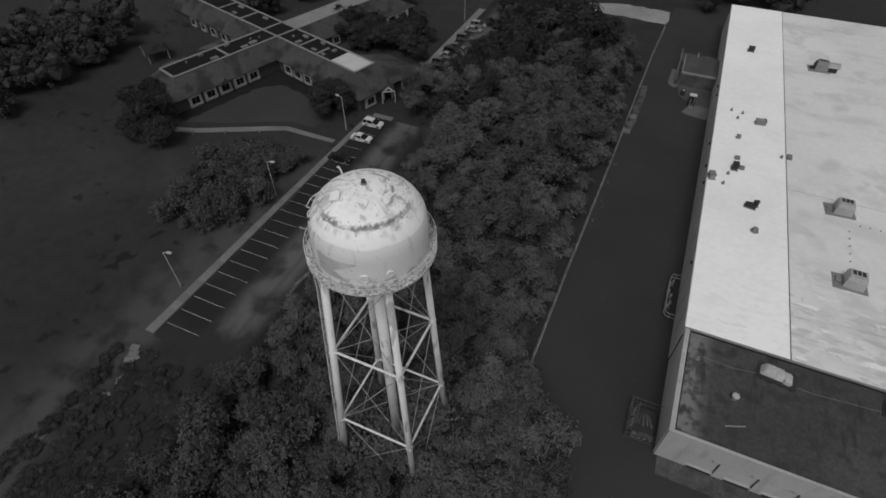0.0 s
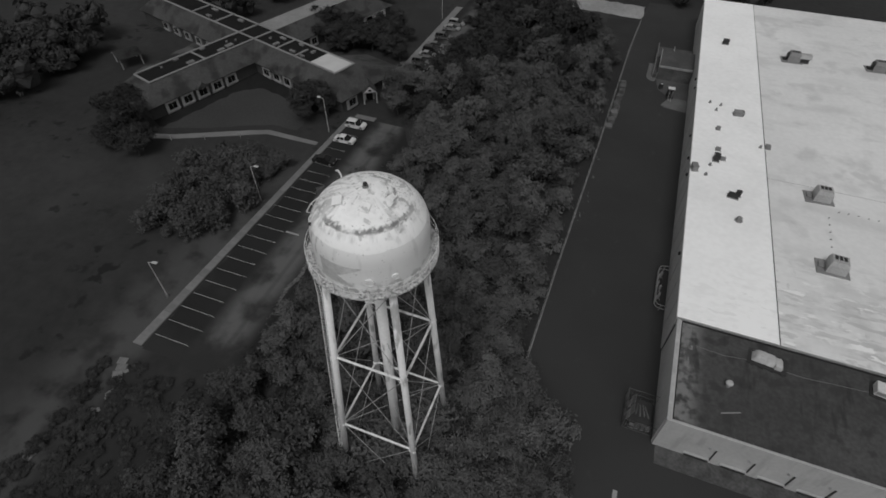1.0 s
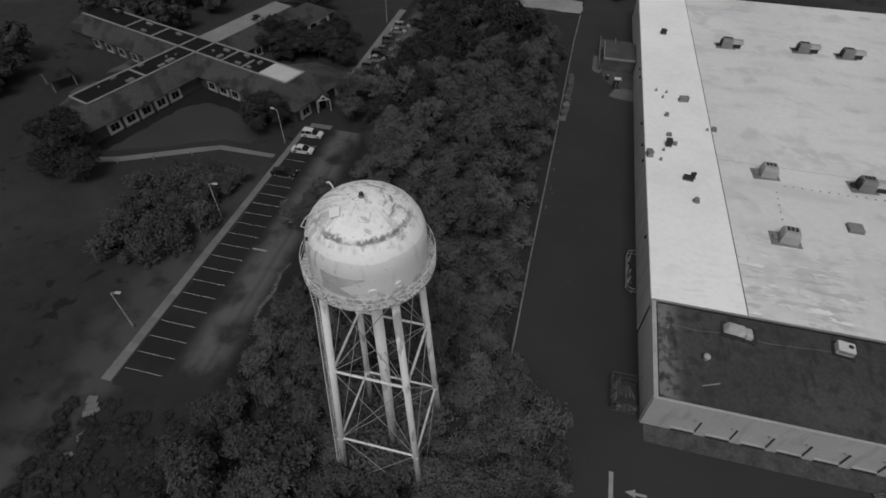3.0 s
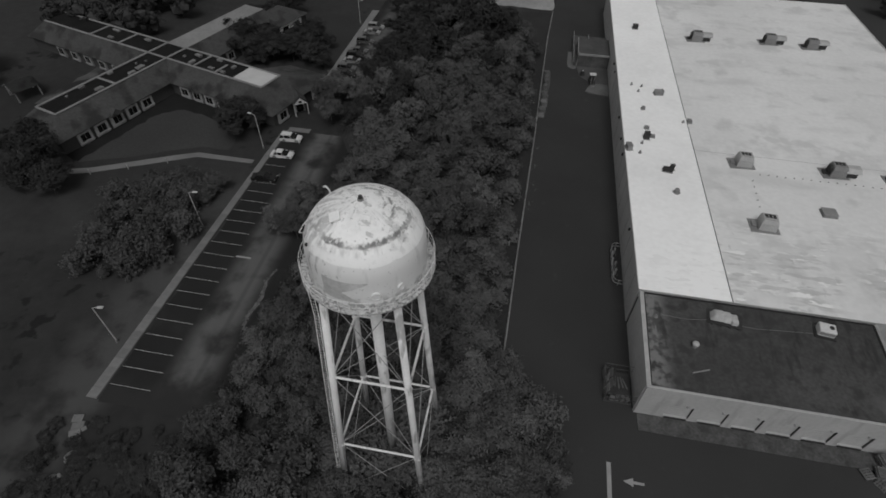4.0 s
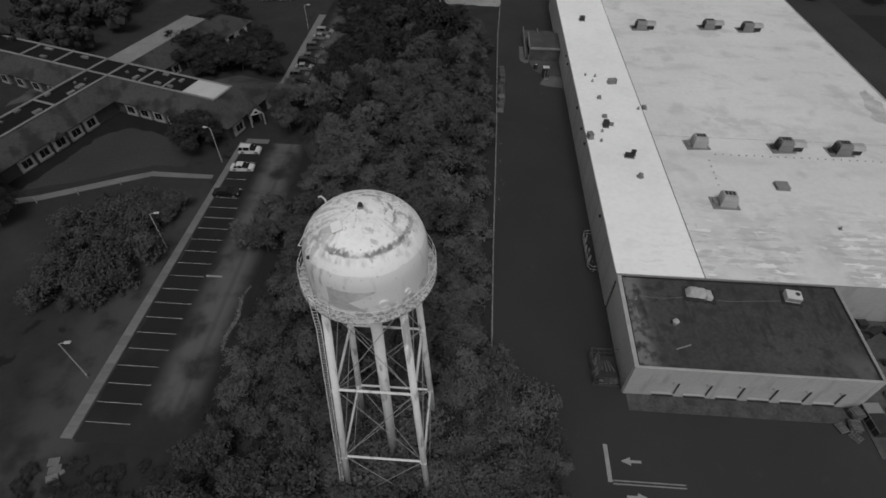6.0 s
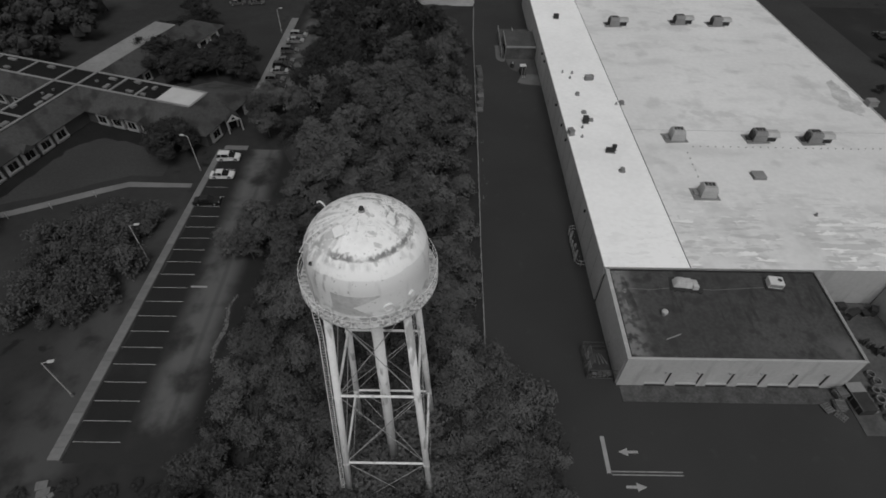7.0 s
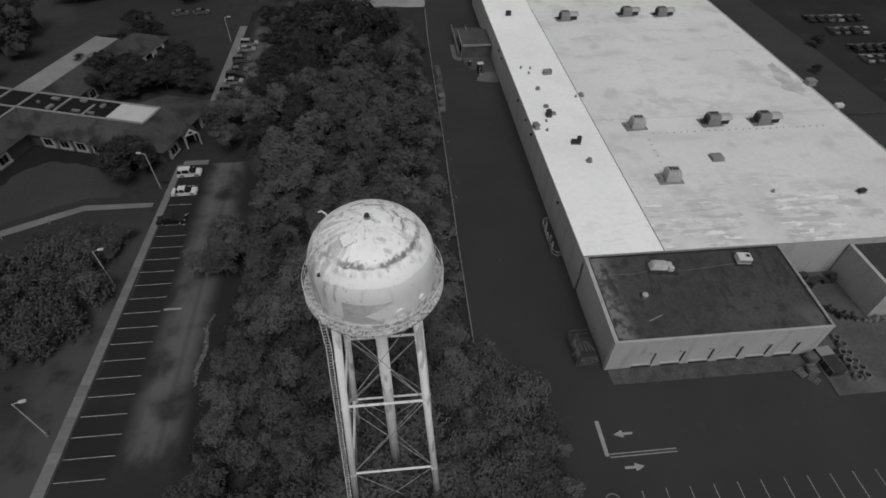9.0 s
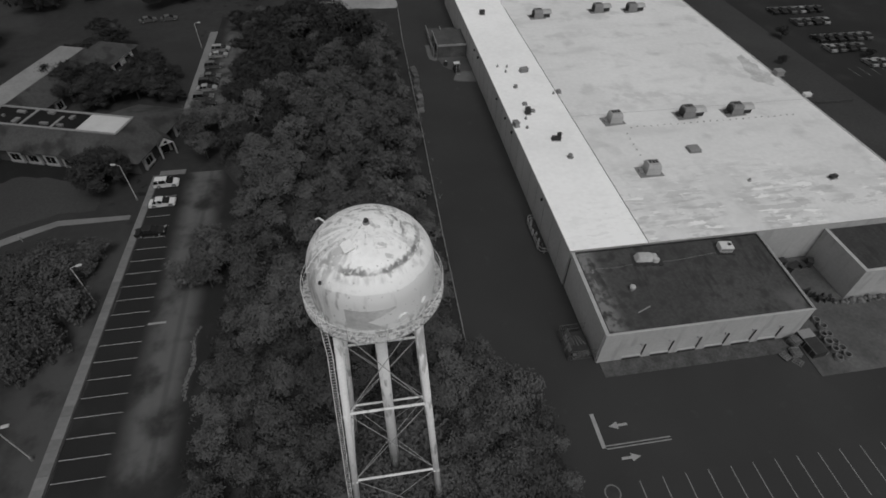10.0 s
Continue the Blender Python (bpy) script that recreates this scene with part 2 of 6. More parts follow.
# sooty fan from the vent down past the hatch
wash = ramp(TANK, tm("SUBTRACT", tm("MULTIPLY", tx[0], -0.88), tm("MULTIPLY", tx[1], 0.47)), 0.3, 2.6)
side = ramp(TANK, tm("ABSOLUTE", tm("ADD", tm("MULTIPLY", tx[0], -0.47), tm("MULTIPLY", tx[1], 0.88)), 0.0), 0.5, 2.2)
sooty = tm("MULTIPLY", tm("MULTIPLY", wash, tm("SUBTRACT", 1.0, side)), ramp(TANK, fan, 0.40, 0.58))
tv = blend(TANK, tv, 0.45, tm("MULTIPLY", sooty, 0.75))
tv = blend(TANK, tv, 0.30, tm("MULTIPLY", tm("MULTIPLY", onroof, ramp(TANK, tn(1.5, 9.0), 0.57, 0.65)), 0.55))
tv = blend(TANK, tv, 0.25, tm("MULTIPLY", ramp(TANK, tn(4.5, 8.0), 0.65, 0.71), 0.7))
tv = blend(TANK, tv, 0.93, tm("MULTIPLY", tm("MULTIPLY", onroof, ramp(TANK, tn(3.6, 7.0), 0.56, 0.64)), 0.6))
# clean band of paint between the ring stain and the shaded lower shell
band = tm("MULTIPLY", tm("MULTIPLY", ramp(TANK, rr, 3.5, 3.7), ramp(TANK, shade_edge, 37.55, 37.66)), front)
tv = blend(TANK, tv, 0.93, tm("MULTIPLY", band, 0.8))
streak = ramp(TANK, tn(1.0, 7.0, stretched(TANK, tco, 1.6, 1.6, 0.18)), 0.58, 0.70)
tv = blend(TANK, tv, 0.45, tm("MULTIPLY", streak, 0.3))
foot = tm("MULTIPLY", tm("SUBTRACT", 1.0, ramp(TANK, tx[2], 33.9, 34.8)), ramp(TANK, tn(1.8, 8.0), 0.46, 0.58))
blend(TANK, tv, 0.2, tm("MULTIPLY", foot, 0.7))
LID = plain("hatch lid paint", 0.90, 0.5, (0.8, 0.05), (5.0, 0.08))
BALCONY, bv, _, bn, _ = mat("rusty balcony plate", 0.5, 0.8, (1.2, 0.3), (6.0, 0.4), 0.3)
blend(BALCONY, bv, 0.2, ramp(BALCONY, bn(5.0, 9.0), 0.46, 0.66))
STEEL, sv, sm, sn, sco = mat("tower steel paint", 0.74, 0.6, (0.4, 0.12), (4.0, 0.10), 0.05)
blend(STEEL, sv, 0.22, sm("MULTIPLY", ramp(STEEL, sn(1.0, 7.0, stretched(STEEL, sco, 1.5, 1.5, 0.3)), 0.56, 0.68), 0.7))
EMBLEM = plain("faded emblem paint", 0.52, 0.6, (0.8, 0.25), (4.0, 0.2))
ROD = plain("galvanised rod", 0.35, 0.6, (1.0, 0.2), (6.0, 0.2))
GALV = plain("galvanised steel", 0.30, 0.5, (0.6, 0.2), (5.0, 0.15), metal=0.2)
UNIT = plain("weathered vent metal", 0.22, 0.6, (0.5, 0.2), (4.0, 0.15), rand=0.15)
FAN_METAL = plain("fan housing metal", 0.38, 0.6, (0.5, 0.2), (4.0, 0.15), rand=0.12)
FAN_DULL = plain("dull hood metal", 0.20, 0.6, (0.5, 0.25), (4.0, 0.15), rand=0.12)
PEN_PIPE = plain("rusty pipe", 0.10, 0.7, (1.0, 0.3), (6.0, 0.2))
UNIT_DARK = plain("sooty metal", 0.035, 0.7, (0.8, 0.3), (5.0, 0.2))
UNIT_PALE = plain("pale unit paint", 0.62, 0.6, (0.6, 0.12), (4.0, 0.1))
TARP = plain("pale tarpaulin", 0.45, 0.7, (0.8, 0.3), (4.0, 0.15), 0.2)
LEAF = plain("leaves", 0.108, 0.8, (0.30, 0.4), (1.0, 0.3), rand=0.2, island=0.08, spec=0.25)
LEAF_DARK = plain("dark leaves", 0.08, 0.8, (0.30, 0.4), (1.0, 0.3), rand=0.2, island=0.08, spec=0.2)
# deep tone of the dark trees; on the wood floor it stands for shade
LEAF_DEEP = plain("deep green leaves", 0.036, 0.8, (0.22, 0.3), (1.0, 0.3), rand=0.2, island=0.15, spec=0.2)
LEAF_PALE = plain("pale leaves", 0.075, 0.8, (0.3, 0.3), (1.2, 0.3), rand=0.25, island=0.12, spec=0.2)
# dark fill behind the leaves: shade of the gaps put into the colour
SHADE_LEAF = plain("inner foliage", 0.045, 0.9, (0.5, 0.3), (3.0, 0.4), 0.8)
BARK = plain("bark", 0.06, 0.9, (0.8, 0.3), (6.0, 0.3), 0.4)
SHINGLE, hv_, hm, hn, hco = mat("school shingles", 0.058, 0.9, (0.12, 0.3), (2.2, 0.25), 0.2)
# dark blotches: staining, with dappled tree and dormer shade in the same colour
blend(SHINGLE, hv_, 0.026, hm("MULTIPLY", ramp(SHINGLE, hn(0.22, 8.0), 0.47, 0.62), 0.9))
DECK_UNIT = plain("dull rooftop unit", 0.17, 0.7, (0.6, 0.3), (4.0, 0.2), rand=0.3)
TAR = plain("tar roof", 0.010, 0.8, (0.3, 0.4), (3.0, 0.25), spec=0.15)
SCHOOL_WALL = plain("school wall", 0.06, 0.85, (0.3, 0.15), (4.0, 0.12))
SCHOOL_TRIM = plain("school trim", 0.30, 0.7, (0.5, 0.2), (4.0, 0.15))
SCHOOL_PALE = plain("pale school roof", 0.22, 0.8, (0.2, 0.2), (2.0, 0.15))
GLASS_DARK = plain("dark glass", 0.012, 0.12, (0.3, 0.0), (3.0, 0.0), spec=0.5)
RUBBER = plain("rubber", 0.012, 0.85, (2.0, 0.2), (9.0, 0.2))
JUNK = plain("scrap", 0.085, 0.85, (0.9, 0.4), (6.0, 0.3), rand=0.4, island=0.5)
WOOD = plain("grey timber", 0.16, 0.85, (0.8, 0.3), (6.0, 0.25), rand=0.3, island=0.3)
MESHWIRE = plain("fence wire", 0.16, 0.6, (1.0, 0.2), (6.0, 0.2))
CAR_WHITE = plain("white car paint", 0.62, 0.3, (0.5, 0.04), (3.0, 0.03), spec=0.5)
CAR_SILVER = plain("silver car paint", 0.34, 0.3, (0.5, 0.04), (3.0, 0.03), metal=0.3, spec=0.5)
CAR_DARK = plain("dark car paint", 0.014, 0.3, (0.5, 0.1), (3.0, 0.05), spec=0.5)
CAR_GREY = plain("grey car paint", 0.10, 0.3, (0.5, 0.1), (3.0, 0.05), spec=0.5)
LAMP_PAINT = plain("pale lamp post paint", 0.45, 0.5, (0.8, 0.15), (4.0, 0.1))
LAMP_GLASS = plain("lamp lens", 0.4, 0.3, (1.0, 0.1), (5.0, 0.05))


# ---- building blocks ----
def part(name, bm, material, parent, label="", smooth=False):
    me = bpy.data.meshes.new(name)
    bm.to_mesh(me)
    bm.free()
    me.materials.append(material)
    if smooth:
        me.polygons.foreach_set("use_smooth", [True] * len(me.polygons))
    ob = new(name, me)
    ob.parent = parent
    return tagged(ob, label)


LOW_X, HIGH_X = -50.0, -42.0


def level(x):
    """The height of the ground: the western car park and school lie a metre lower."""
    k = min(1.0, max(0.0, (x - LOW_X) / (HIGH_X - LOW_X)))
    return -1.0 + k * k * (3 - 2 * k)


def thing(name, label, category, x=0.0, y=0.0, z=0.0, turn=0.0, group="", kind=""):
    ob = new(name)
    ob.empty_display_size = 0.3
    ob.matrix_basis = pose(x, y, z + level(x), 0, 0, turn)
    return tagged(ob, label, category, group, kind)


def lone(name, bm, material, label, category, group="", kind="", smooth=False):
    xs = [v.co.x for v in bm.verts]
    ob = part(name, bm, material, None, label, smooth)
    if name != "ground":
        ob.location.z = level((min(xs) + max(xs)) / 2)
    return tagged(ob, "", category, group, kind)


def box(bm, x0, y0, z0, x1, y1, z1, bevel=0.0):
    m = Matrix.Translation(((x0 + x1) / 2, (y0 + y1) / 2, (z0 + z1) / 2)) @ Matrix.Diagonal((abs(x1 - x0), abs(y1 - y0), abs(z1 - z0), 1))
    made = bmesh.ops.create_cube(bm, size=1, matrix=m)["verts"]
    if bevel:
        edges = list({e for v in made for e in v.link_edges})
        bmesh.ops.bevel(bm, geom=edges, offset=bevel, segments=1, affect="EDGES")
    return bm


def bx(*a, **k):
    return box(bmesh.new(), *a, **k)


def cyl(bm, a, b, r0, r1=None, seg=12, caps=True):
    a, b = Vector(a), Vector(b)
    m = Matrix.Translation((a + b) / 2) @ (b - a).to_track_quat("Z", "Y").to_matrix().to_4x4()
    bmesh.ops.create_cone(bm, segments=seg, radius1=r0, radius2=r0 if r1 is None else r1, depth=(b - a).length, cap_ends=caps, matrix=m)
    return bm


def rod(a, b, r0, r1=None, seg=8):
    return cyl(bmesh.new(), a, b, r0, r1, seg)


def tube(bm, pts, r, seg=6, closed=False):
    """A tube along points."""
    pts = [Vector(p) for p in pts]
    for p, q in zip(pts, pts[1:] + (pts[:1] if closed else [])):
        cyl(bm, p, q, r, r, seg)
    return bm


def lathe(bm, profile, seg=48, a0=0.0, a1=360.0):
    """A surface of revolution about z from (radius, z) pairs."""
    full = a1 - a0 >= 359.9
    rows = []
    for r, z in profile:
        rows.append([bm.verts.new((r * math.cos(a), r * math.sin(a), z)) for a in (radians(a0 + (a1 - a0) * i / seg) for i in range(seg if full else seg + 1))])
    for p, q in zip(rows, rows[1:]):
        n = len(p)
        for i in range(n if full else n - 1):
            bm.faces.new((p[i], p[(i + 1) % n], q[(i + 1) % n], q[i]))
    return bm


def slab(bm, outline, z0, z1):
    """A flat plate with the given outline (anticlockwise)."""
    top = [bm.verts.new((x, y, z1)) for x, y in outline]
    low = [bm.verts.new((x, y, z0)) for x, y in outline]
    bm.faces.new(top)
    bm.faces.new(low[::-1])
    for i in range(len(top)):
        j = (i + 1) % len(top)
        bm.faces.new((low[i], low[j], top[j], top[i]))
    return bm


def ragged(outline, step, wild, seed):
    """The outline with its sides broken into uneven steps."""
    rnd, out = random.Random(seed), []
    for (x0, y0), (x1, y1) in zip(outline, outline[1:] + outline[:1]):
        far = math.hypot(x1 - x0, y1 - y0)
        n = max(1, int(far / step))
        for i in range(n):
            k = i / n
            s = rnd.uniform(-wild, wild)
            out.append((x0 + (x1 - x0) * k - (y1 - y0) / far * s, y0 + (y1 - y0) * k + (x1 - x0) / far * s))
    return out


def from_arrays(name, verts, faces, material, parent=None, label="", smooth=False):
    me = bpy.data.meshes.new(name)
    me.from_pydata(verts, [], faces)
    me.materials.append(material)
    if smooth:
        me.polygons.foreach_set("use_smooth", [True] * len(me.polygons))
    ob = new(name, me)
    ob.parent = parent
    return tagged(ob, label)

# ---- ground, yard, car parks ----
def setting(name, bm, material, label, category):
    return lone(name, bm, material, label, category, kind="structure")


def ground_sheet():
    """One sheet to the horizon; it falls by a metre towards the west, under the wood."""
    bm = bmesh.new()
    xs = [-900, -300, -100, -60] + [LOW_X + (HIGH_X - LOW_X) * i / 12 for i in range(13)] + [-20, 60, 300, 900]
    ys = [-700, -200, -60, 0, 60, 140, 400, 1100]
    grid = [[bm.verts.new((x, y, level(x) - 0.02)) for x in xs] for y in ys]
    for a, b in zip(grid, grid[1:]):
        for j in range(len(xs) - 1):
            bm.faces.new((a[j], a[j + 1], b[j + 1], b[j]))
    return bm


setting("ground", ground_sheet(), GRASS, "dark mown grass field, patchy and worn", "ground")
FENCE_X = [(5.0, -17.1), (24.0, -16.9), (45.0, -16.5), (60.0, -16.2), (75.0, -16.1), (105.0, -15.7), (126.0, -14.9)]
yard_edge = [(x, y) for y, x in FENCE_X]
setting("road", slab(bmesh.new(), [(-9, -70), (90, -70), (90, -1), (62, 8), (62, 14), (0.3, 14), (0.3, 140), (-14, 140)] + yard_edge[::-1] + [(-15.4, -1), (-12, -7), (-9.6, -13), (-9, -30)], -0.3, 0.0), ASPHALT,
        "dark worn asphalt service yard between woods and warehouse", "road")
setting("parking_lot", slab(bmesh.new(), ragged([(-67.5, -10.7), (-54.0, -10.7), (-51.0, -2.3), (-51.5, 45.4), (-55.7, 52.8), (-67.6, 52.5), (-67.4, 29.0)], 3.0, 0.25, 3), -0.3, 0.0), LOT_ASPHALT,
        "dark asphalt car park strip with painted stalls", "parking lot")
setting("far_parking_lot", slab(bmesh.new(), [(-65.6, 71.2), (-56.9, 71.4), (-44, 96), (-38, 128), (-65.7, 128.3)], -0.3, 0.0), LOT_ASPHALT, "dark asphalt car park behind the school", "parking lot")
setting("side_parking_lot", slab(bmesh.new(), [(87, 47), (155, 47), (155, 130), (87, 130)], -0.3, 0.0), LOT_ASPHALT, "dark asphalt car park beyond the warehouse", "parking lot")
setting("sand_road", slab(bmesh.new(), ragged([(-41.5, 130.8), (-36, 127.3), (-27, 127.6), (-15, 126.4), (-14.9, 136), (-27, 136.5), (-40, 133)], 2.0, 0.5, 7), -0.1, 0.006), SAND, "pale sandy turning place at the far end", "road")
setting("verge", slab(bmesh.new(), ragged([(-24, -32), (-9.2, -32), (-9.8, -13), (-12.2, -7), (-15.6, -1), (-17.3, 5), (-17.1, 24), (-16.7, 45), (-16.4, 60), (-16.3, 75), (-15.9, 105), (-15.1, 124), (-24, 124), (-24, 20), (-24, -10)], 2.0, 0.12, 9), -0.1, 0.02), VERGE,
        "rough grass verge along the fence", "grass")

setting("side_ground", slab(bmesh.new(), [(63.4, 16), (87, 16), (87, 155), (63.4, 155)], -0.1, 0.004), plain("side ground", 0.042, 0.95, (0.06, 0.25), (1.5, 0.2), 0.2), "pale worn ground beside the warehouse", "ground")
setting("patio", slab(bmesh.new(), ragged([(-127, 52), (-119, 52), (-112.5, 64), (-113, 73), (-124, 70)], 2.0, 0.6, 14), -0.1, 0.006), DIRT, "pale trodden ground behind the school arm", "ground")

# walkway along the stalls: cast slabs with open joints
walkway = thing("walkway", "pale concrete walkway beside the car park", "walkway", z=-1.0, kind="structure")
n = 0
y = -10.5
slab_mesh = None
while y < 52.3:
    k = (y + 10.5) / 61.5
    x0, x1 = -69.4 + 0.76 * k, -67.9 + 0.37 * k
    ob = part("paving_slab", bx(-0.5, 0, -0.12, 0.5, 1.47, 0.13), WALKWAY, walkway) if slab_mesh is None else new("paving_slab", slab_mesh)
    slab_mesh = ob.data
    ob.parent = walkway
    ob.matrix_basis = Matrix.Translation(((x0 + x1) / 2, y, random.uniform(-0.008, 0.008))) @ Matrix.Diagonal((x1 - x0, 1, 1, 1))
    y += 1.5
setting("walkway_end", bx(-67.6, 52.5, -0.12, -62.9, 53.9, 0.12, bevel=0.02), WALKWAY, "pale concrete walkway closing the car park", "walkway")
kerb = thing("kerb", "low dark concrete kerb along the stalls", "kerb", z=-1.0, kind="structure")
y = -10.5
while y < 51:
    k = (y + 10.5) / 61.5
    x = -67.68 + 0.30 * k
    part("kerb_stone", bx(x - 0.09, y, -0.1, x + 0.09, y + 2.9, 0.14, bevel=0.02), KERB, kerb)
    y += 3.0
setting("far_walkway", slab(bmesh.new(), [(-67.5, 73.1), (-65.7, 73.2), (-65.6, 118.0), (-67.6, 117.9)], -0.1, 0.12), WALKWAY, "pale concrete walkway beside the far car park", "walkway")
setting("garden_path", slab(bmesh.new(), [(-104.2, 29.9), (-98.7, 31.7), (-92.4, 34.8), (-85.9, 38.1), (-81.6, 40.3), (-75.8, 40.3), (-70.1, 40.4), (-70.1, 41.5), (-75.8, 41.6), (-82.0, 41.7), (-86.5, 39.7), (-93.0, 36.4), (-99.3, 33.2), (-104.6, 31.4)], -0.1, 0.05), CONCRETE,
        "pale curved concrete path across the lawn", "path")
setting("lawn", slab(bmesh.new(), ragged([(-103.3, 34.1), (-92.5, 38.8), (-82.6, 43.6), (-76.6, 43.7), (-76.8, 53.7), (-84.8, 55.0), (-95.8, 56.6), (-98.2, 55.1), (-104.9, 39.0)], 2.0, 0.3, 12), -0.1, 0.0), plain("lawn grass", 0.044, 0.95, (0.1, 0.15), (2.0, 0.2), 0.3),
        "smooth mown lawn in front of the school", "lawn")
setting("court", slab(bmesh.new(), [(-77.3, 86.9), (-67.8, 85.2), (-67.5, 111.7), (-77.7, 112.4)], -0.1, 0.0), plain("court grass", 0.03, 0.95, (0.1, 0.2), (2.0, 0.2), 0.3), "plain mown plot beside the far car park", "lawn")
for i, (x, y) in enumerate([(-98.5, 32.1), (-92.4, 34.9), (-86.1, 38.2)]):
    post = thing("path_post", "short pale post beside the garden path", "post", x, y - 0.9, 0, group="path posts")
    part("post", rod((0, 0, -0.05), (0, 0, 1.1), 0.09, 0.08), SCHOOL_TRIM, post)
    part("cap", rod((0, 0, 1.1), (0, 0, 1.2), 0.13, 0.05), SCHOOL_TRIM, post)


# painted marks
def stripe(name, x0, y0, x1, y1, material=LINE, label="thin painted parking stall line", group="stall lines"):
    return lone(name, bx(x0, y0, -0.001, x1, y1, 0.006), material, label, "road marking", group, kind="structure")


for i in range(22):
    y = -8.2 + 2.712 * i
    x0 = -67.55
    x1 = -61.86 - 0.038 * i + (0.25 if i % 3 else 0.05) - (0.9 if i > 15 else 0)
    stripe("stall_line", x0, y - 0.028, x1, y + 0.028)
for i in range(18):
    stripe("stall_line", -0.92 + 2.82 * i - 0.05, -21.2, -0.92 + 2.82 * i + 0.05, -15.6 - 0.02 * i, LINE_DULL)
stripe("stop_line", -61.76, 16.3, -59.26, 16.65, LINE_BRIGHT, "short bright painted bar on the asphalt", "yard marks")
stripe("stop_line", -3.8, -11.45, -3.3, -7.0, LINE_BRIGHT, "broad white painted stop line on the asphalt", "yard marks")
stripe("lane_line", -3.25, -11.3, 5.0, -11.15, LINE_DULL, "long double painted lane line", "yard marks")
stripe("lane_line", -3.25, -11.67, 5.0, -11.52, LINE_DULL, "long double painted lane line", "yard marks")


def arrow(x, y, way):
    s = way
    bm = bmesh.new()
    slab(bm, [(x + s * a, y + s * b) for a, b in ((-1.2, -0.16), (0.05, -0.16), (0.05, -0.5), (1.2, 0.0), (0.05, 0.5), (0.05, 0.16), (-1.2, 0.16))], -0.001, 0.006)
    lone("road_arrow", bm, LINE_BRIGHT, "white painted direction arrow on the asphalt", "road marking", "yard marks", "structure")


arrow(-0.8, -8.9, -1)
arrow(-0.75, -12.95, 1)
drain = thing("drain_cover", "round dark metal drain cover in the asphalt", "drain", -4.5, -16.5, 0)
part("rim", lathe(bmesh.new(), [(0.95, -0.02), (0.95, 0.03), (0.8, 0.035), (0.8, 0.0)], 24), CONCRETE, drain)
part("lid", rod((0, 0, -0.02), (0, 0, 0.02), 0.78, seg=20), UNIT_DARK, drain)

# ---- water tower ----
TX, TY = -28.3, -11.1
TANK_R, FLOOR_Z, DOME_Z, DOME_H = 4.17, 33.75, 36.1, 3.35
tower = thing("water_tower", "weathered white steel water tower on four braced legs among trees", "water tower", TX, TY, 0)
shell = [(TANK_R * math.sin(radians(a)), FLOOR_Z - 0.1 - 1.7 * math.cos(radians(a))) for a in range(4, 90, 8)]
shell += [(TANK_R, FLOOR_Z), (TANK_R, DOME_Z - 0.3)]
shell += [(TANK_R * math.cos(radians(a)), DOME_Z + DOME_H * math.sin(radians(a))) for a in range(4, 90, 5)] + [(0.05, DOME_Z + DOME_H)]
tank = part("tank", lathe(bmesh.new(), shell, 64), TANK, tower, "chalky white riveted tank with rust stains", smooth=True)


def dome_z(x, y):
    return DOME_Z + DOME_H * math.sqrt(max(0.0, 1 - (x * x + y * y) / TANK_R**2))


def on_dome(x, y, lift=0.0):
    """A pose on the dome, z along its normal."""
    z = dome_z(x, y)
    nrm = Vector((x / TANK_R**2, y / TANK_R**2, (z - DOME_Z) / DOME_H**2)).normalized()
    return Matrix.Translation(Vector((x, y, z)) + nrm * lift) @ nrm.to_track_quat("Z", "Y").to_matrix().to_4x4()


def on(bm, m):
    bmesh.ops.transform(bm, matrix=m, verts=bm.verts)
    return bm


# plate seams of the dome and the shell
for k in range(14):
    a = radians(360 / 14 * k + 9)
    pts = [((r + 0.012) * math.cos(a), (r + 0.012) * math.sin(a), dome_z(r, 0) + 0.012) for r in (0.6, 1.3, 2.0, 2.7, 3.3, 3.7, 4.0)]
    part("roof_seam", tube(bmesh.new(), pts, 0.009, 4), TANK, tank)
part("shell_seam", lathe(bmesh.new(), [(TANK_R + 0.002, 36.0), (TANK_R + 0.012, 36.02), (TANK_R + 0.012, 36.06), (TANK_R + 0.002, 36.08)], 64), TANK, tank)
vent = part("vent", on(lathe(bmesh.new(), [(0.22, 0), (0.22, 0.08), (0.18, 0.1), (0.1, 0.12), (0.1, 0.24), (0.02, 0.25)], 16), Matrix.Translation((0, 0, DOME_Z + DOME_H - 0.03))), UNIT, tower, "small mushroom roof vent")
part("vent_screen", on(rod((0, 0, 0.16), (0, 0, 0.32), 0.17, 0.13, seg=12), Matrix.Translation((0, 0, DOME_Z + DOME_H))), UNIT_DARK, vent)
for hx, hy, turn, lift in ((-1.15, -1.6, 55, 0.0), (0.72, -1.58, -20, -0.16)):
    m = on_dome(hx, hy, lift) @ pose(0, 0, 0, 0, 0, turn)
    hatch = part("hatch", on(bx(-0.29, -0.29, -0.1, 0.29, 0.29, 0.22, bevel=0.03), m), TANK, tower, "square steel roof hatch")
    part("hatch_lid", on(bx(-0.36, -0.36, 0.225, 0.36, 0.36, 0.28, bevel=0.02), m), LID if lift == 0.0 else TANK, hatch)
    part("hinge", on(rod((-0.25, 0.38, 0.25), (0.25, 0.38, 0.25), 0.04), m), STEEL, hatch)
